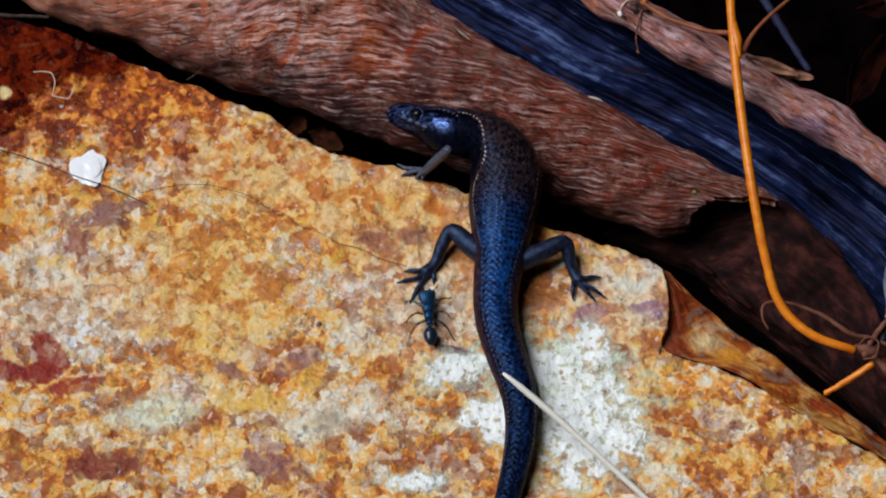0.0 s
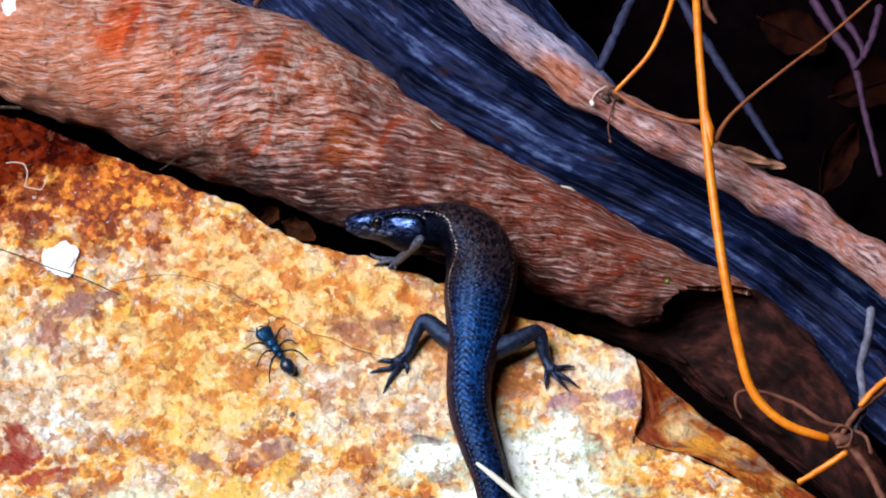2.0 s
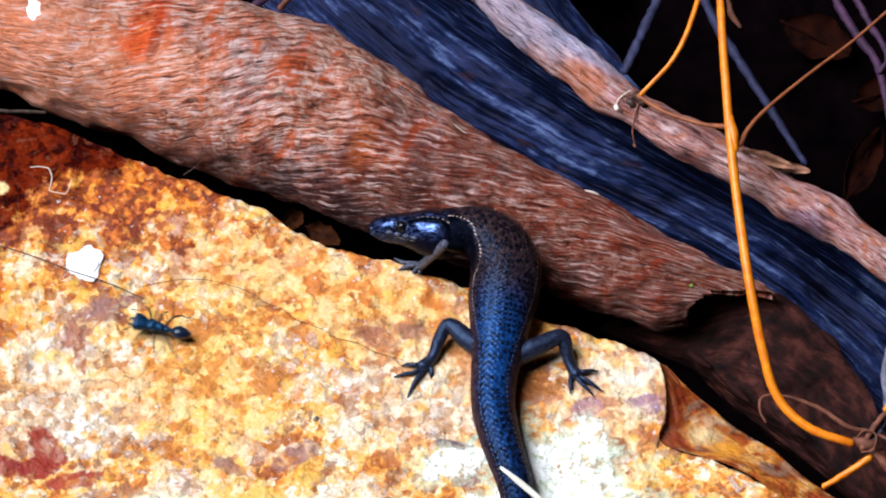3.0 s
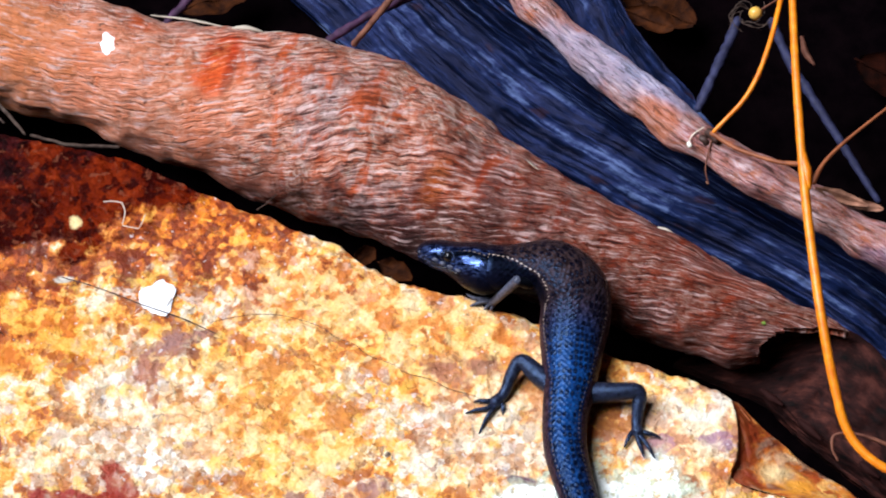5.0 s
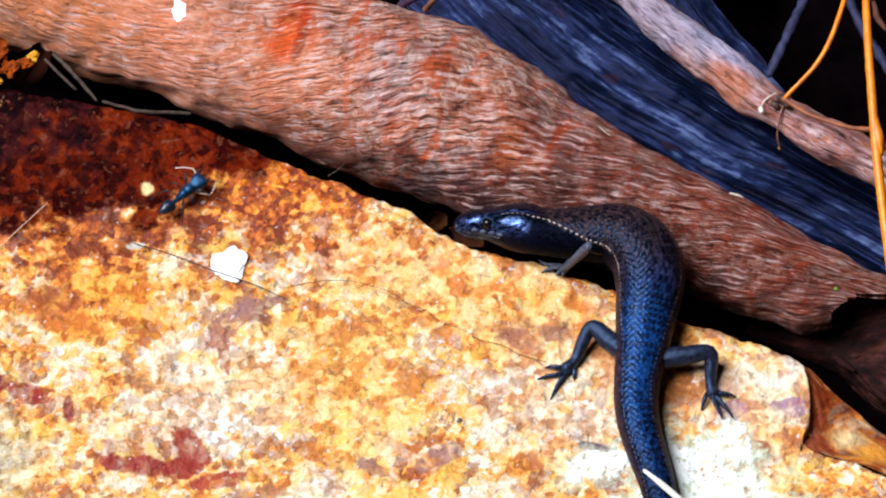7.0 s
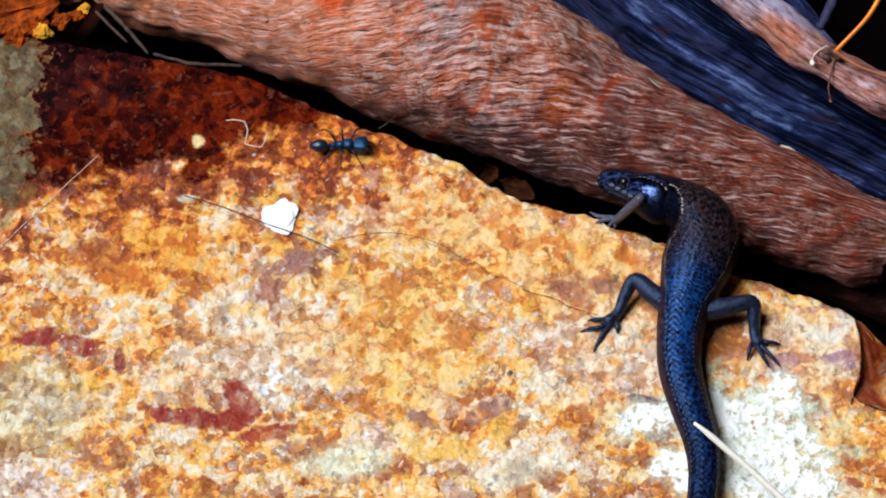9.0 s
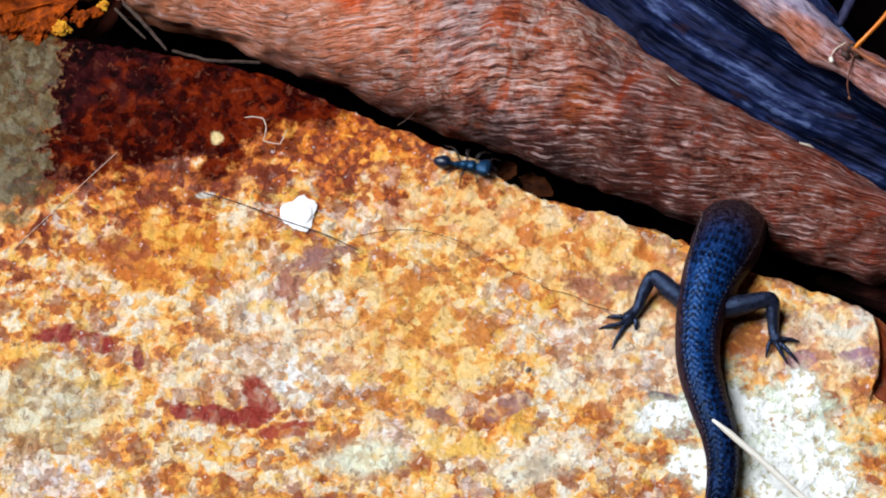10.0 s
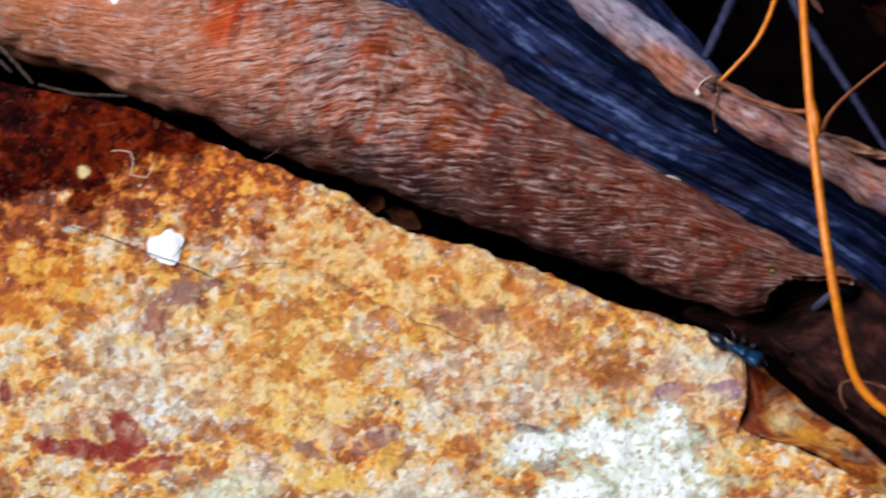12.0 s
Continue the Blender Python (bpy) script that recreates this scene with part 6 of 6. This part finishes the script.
# ---- ant ----
def ant():
    base = thing("ant", (0, 0, 0), "dark blue-green ant running over the rock", "ant")
    def blob(name, centre, size, taper=0.0, parent=base, label="", boxy=1.0, material=ANT_SHELL):
        bm = bmesh.new()
        bmesh.ops.create_uvsphere(bm, u_segments=18, v_segments=12, radius=1)
        for v in bm.verts:
            v.co = Vector([math.copysign(abs(c) ** boxy, c) for c in v.co])
            k = 1 + taper * v.co.x
            v.co = Vector((v.co.x * size[0] + centre[0], v.co.y * size[1] * k + centre[1], v.co.z * size[2] * k + centre[2]))
        return part(name, bm, material, parent, label)
    mm = 0.001
    head = blob("head", (4.5 * mm, 0, 1.75 * mm), (1.45 * mm, 1.5 * mm, 0.9 * mm), 0.26, boxy=0.68)
    blob("thorax", (2.3 * mm, 0, 1.85 * mm), (1.05 * mm, 1.12 * mm, 0.9 * mm), 0.12, boxy=0.85)
    blob("thorax", (0.9 * mm, 0, 1.75 * mm), (0.9 * mm, 0.85 * mm, 0.8 * mm), 0.1, boxy=0.85)
    blob("waist", (-0.35 * mm, 0, 1.6 * mm), (0.7 * mm, 0.6 * mm, 0.65 * mm))
    blob("petiole", (-1.3 * mm, 0, 1.5 * mm), (0.42 * mm, 0.42 * mm, 0.6 * mm))
    blob("gaster", (-3.1 * mm, 0, 1.6 * mm), (1.75 * mm, 1.22 * mm, 1.1 * mm), 0.30, material=ANT_BLACK, label="dark blue gaster")
    for sign in (-1, 1):
        pts = [(5.3 * mm, sign * 0.5 * mm, 2.1 * mm), (5.9 * mm, sign * 1.7 * mm, 2.6 * mm), (7.2 * mm, sign * 2.2 * mm, 1.4 * mm)]
        mesh_object("antenna", *limb_mesh(pts, [0.00011, 0.0001, 0.00011], 14, 6), ANT_LEG, base)
        pts = [(5.9 * mm, sign * 0.7 * mm, 1.4 * mm), (6.6 * mm, sign * 0.55 * mm, 1.2 * mm), (6.9 * mm, sign * 0.1 * mm, 1.1 * mm)]
        mesh_object("mandible", *limb_mesh(pts, [0.00024, 0.0002, 0.00008], 10, 6), ANT_LEG, head)
    legs = []
    for k, (x, foot) in enumerate(((2.6, 5.2), (1.4, 0.8), (0.3, -3.6))):
        for sign in (-1, 1):
            joint = Vector((x * mm, sign * 0.5 * mm, 1.3 * mm))
            reach_x = (foot - x) * mm
            pts = [(0, 0, 0), (reach_x * 0.3, sign * 1.5 * mm, 1.3 * mm), (reach_x * 0.6, sign * 2.7 * mm, 0.6 * mm), (reach_x * 0.85, sign * 3.4 * mm, -0.9 * mm), (reach_x, sign * 3.9 * mm, -1.2 * mm)]
            ob = mesh_object("leg", *limb_mesh(pts, [0.00020, 0.00022, 0.00015, 0.00011, 0.00008], 18, 6), ANT_LEG, base)
            ob.location = joint
            legs.append((ob, joint, sign, 1 if (k + (sign > 0)) % 2 else -1))
    return base, legs


ANT, ANT_LEGS = ant()
# seconds, x, y in millimetres, heading in degrees
ANT_PATH = [(0.0, -5.4, -33.8, 95), (0.3, -7.9, -35.7, 110), (0.6, -14.7, -34.5, 128), (0.9, -20.7, -29.7, 134), (1.2, -26.7, -24.1, 128), (1.5, -27.2, -22.5, 122), (2.1, -27.4, -22.4, 124),
            (2.4, -31.2, -21.4, 152), (2.7, -39.7, -19.0, 162), (3.0, -52.0, -16.5, 164), (3.2, -59.6, -15.2, 162), (4.0, -86, -12.5, 168), (4.7, -101, -10.0, 130), (5.4, -97.5, -6.2, 92), (5.7, -97.5, -4.6, 75),
            (6.0, -93.7, -1.1, 55), (6.3, -88.2, 2.2, 46), (6.6, -84.6, 4.9, 40), (6.9, -78.6, 8.9, 46), (7.2, -73.0, 13.6, 36), (7.9, -62, 14.5, -15), (8.8, -57.5, 11.7, 0), (9.1, -57.4, 12.0, 2), (9.4, -54.8, 11.0, -2),
            (9.7, -46.8, 10.1, -4), (10.0, -38.3, 7.4, -10), (10.3, -31.7, 4.4, -22), (10.6, -27.4, -1.9, -24), (10.9, -22.5, -5.6, -16), (11.2, -13.5, -10.1, -8), (11.5, -1.7, -11.9, -6), (11.8, 19.7, -17.0, -20), (12.0, 34.4, -23.1, -30)]


def motions():
    """Everything that moves, from the start to the end."""
    for ob, s, lean in SKINK_MOVES:
        walk(ob, [(row[0], spine_pose(row, s, lean)) for row in POSTURES])
    for ob, side in ((LEG_LEFT, 1), (LEG_RIGHT, -1)):
        start = Vector(ob.location)
        rows = []
        for row in POSTURES:
            gone = row[8]
            shift = Vector(spine_point(row, SNOUT_TO_HIP)) - Vector(HIP)
            swing = 0.0 if side > 0 else float(np.interp(row[0], (3.2, 4.8, 6.4, 7.2, 8.8, 10.0, 10.2), (0, -24, -24, -16, -14, -14, 0)))
            tuck = max(0.0, min(1.0, (gone - (0.024 if side > 0 else 0.004)) / 0.012))
            shift.z *= 0.15 + 0.85 * tuck
            place = start * (1 - 0.5 * tuck) + shift + Vector((0, 0.002 * tuck, -0.007 * tuck))
            m = Matrix.Translation(place) @ pose(0, 0, 0, 0, 0, swing + side * min(42.0, gone * 1700))
            rows.append((row[0], m))
        walk(ob, rows)
    walk(STRAW_STEM, [(0.0, pose(0, 0, 0)), (10.4, pose(0, 0, 0)), (10.5, pose(0.001, -0.002, 0.0005)), (10.6, pose(0.008, -0.012, 0.001)), (10.7, pose(0.015, -0.022, 0.0005)), (10.8, pose(0.018, -0.026, 0)), (12.0, pose(0.018, -0.026, 0))])
    start = Vector(ARM.location)
    hidden = Vector((0.006, 0.012, -0.012))
    walk(ARM, [(0.0, Matrix.Translation(start)), (8.8, Matrix.Translation(start)), (9.2, Matrix.Translation(start + hidden * 0.25)), (9.4, Matrix.Translation(start + hidden * 0.8)), (9.6, Matrix.Translation(start + hidden * 0.98)), (10.0, Matrix.Translation(start + hidden)),
               (10.6, Matrix.Translation(start + hidden + Vector((0.03, -0.008, -0.003)))), (12.0, Matrix.Translation(start + hidden + Vector((0.05, -0.016, -0.003))))])
    walk(ANT, [(t, pose(x / 1000, y / 1000, 0.0004, 0, 0, a)) for t, x, y, a in ANT_PATH])
    for ob, joint, sign, phase in ANT_LEGS:
        rows = []
        for t in np.arange(0.0, 12.01, 0.1):
            still = 1.4 < t < 2.15 or 8.8 < t < 9.25
            swing = 0.0 if still else 14.0 * math.sin(2 * math.pi * t / 0.4) * phase
            rows.append((float(t), Matrix.Translation(joint) @ pose(0, 0, 0, 0, 0, swing * sign)))
        walk(ob, rows)


motions()
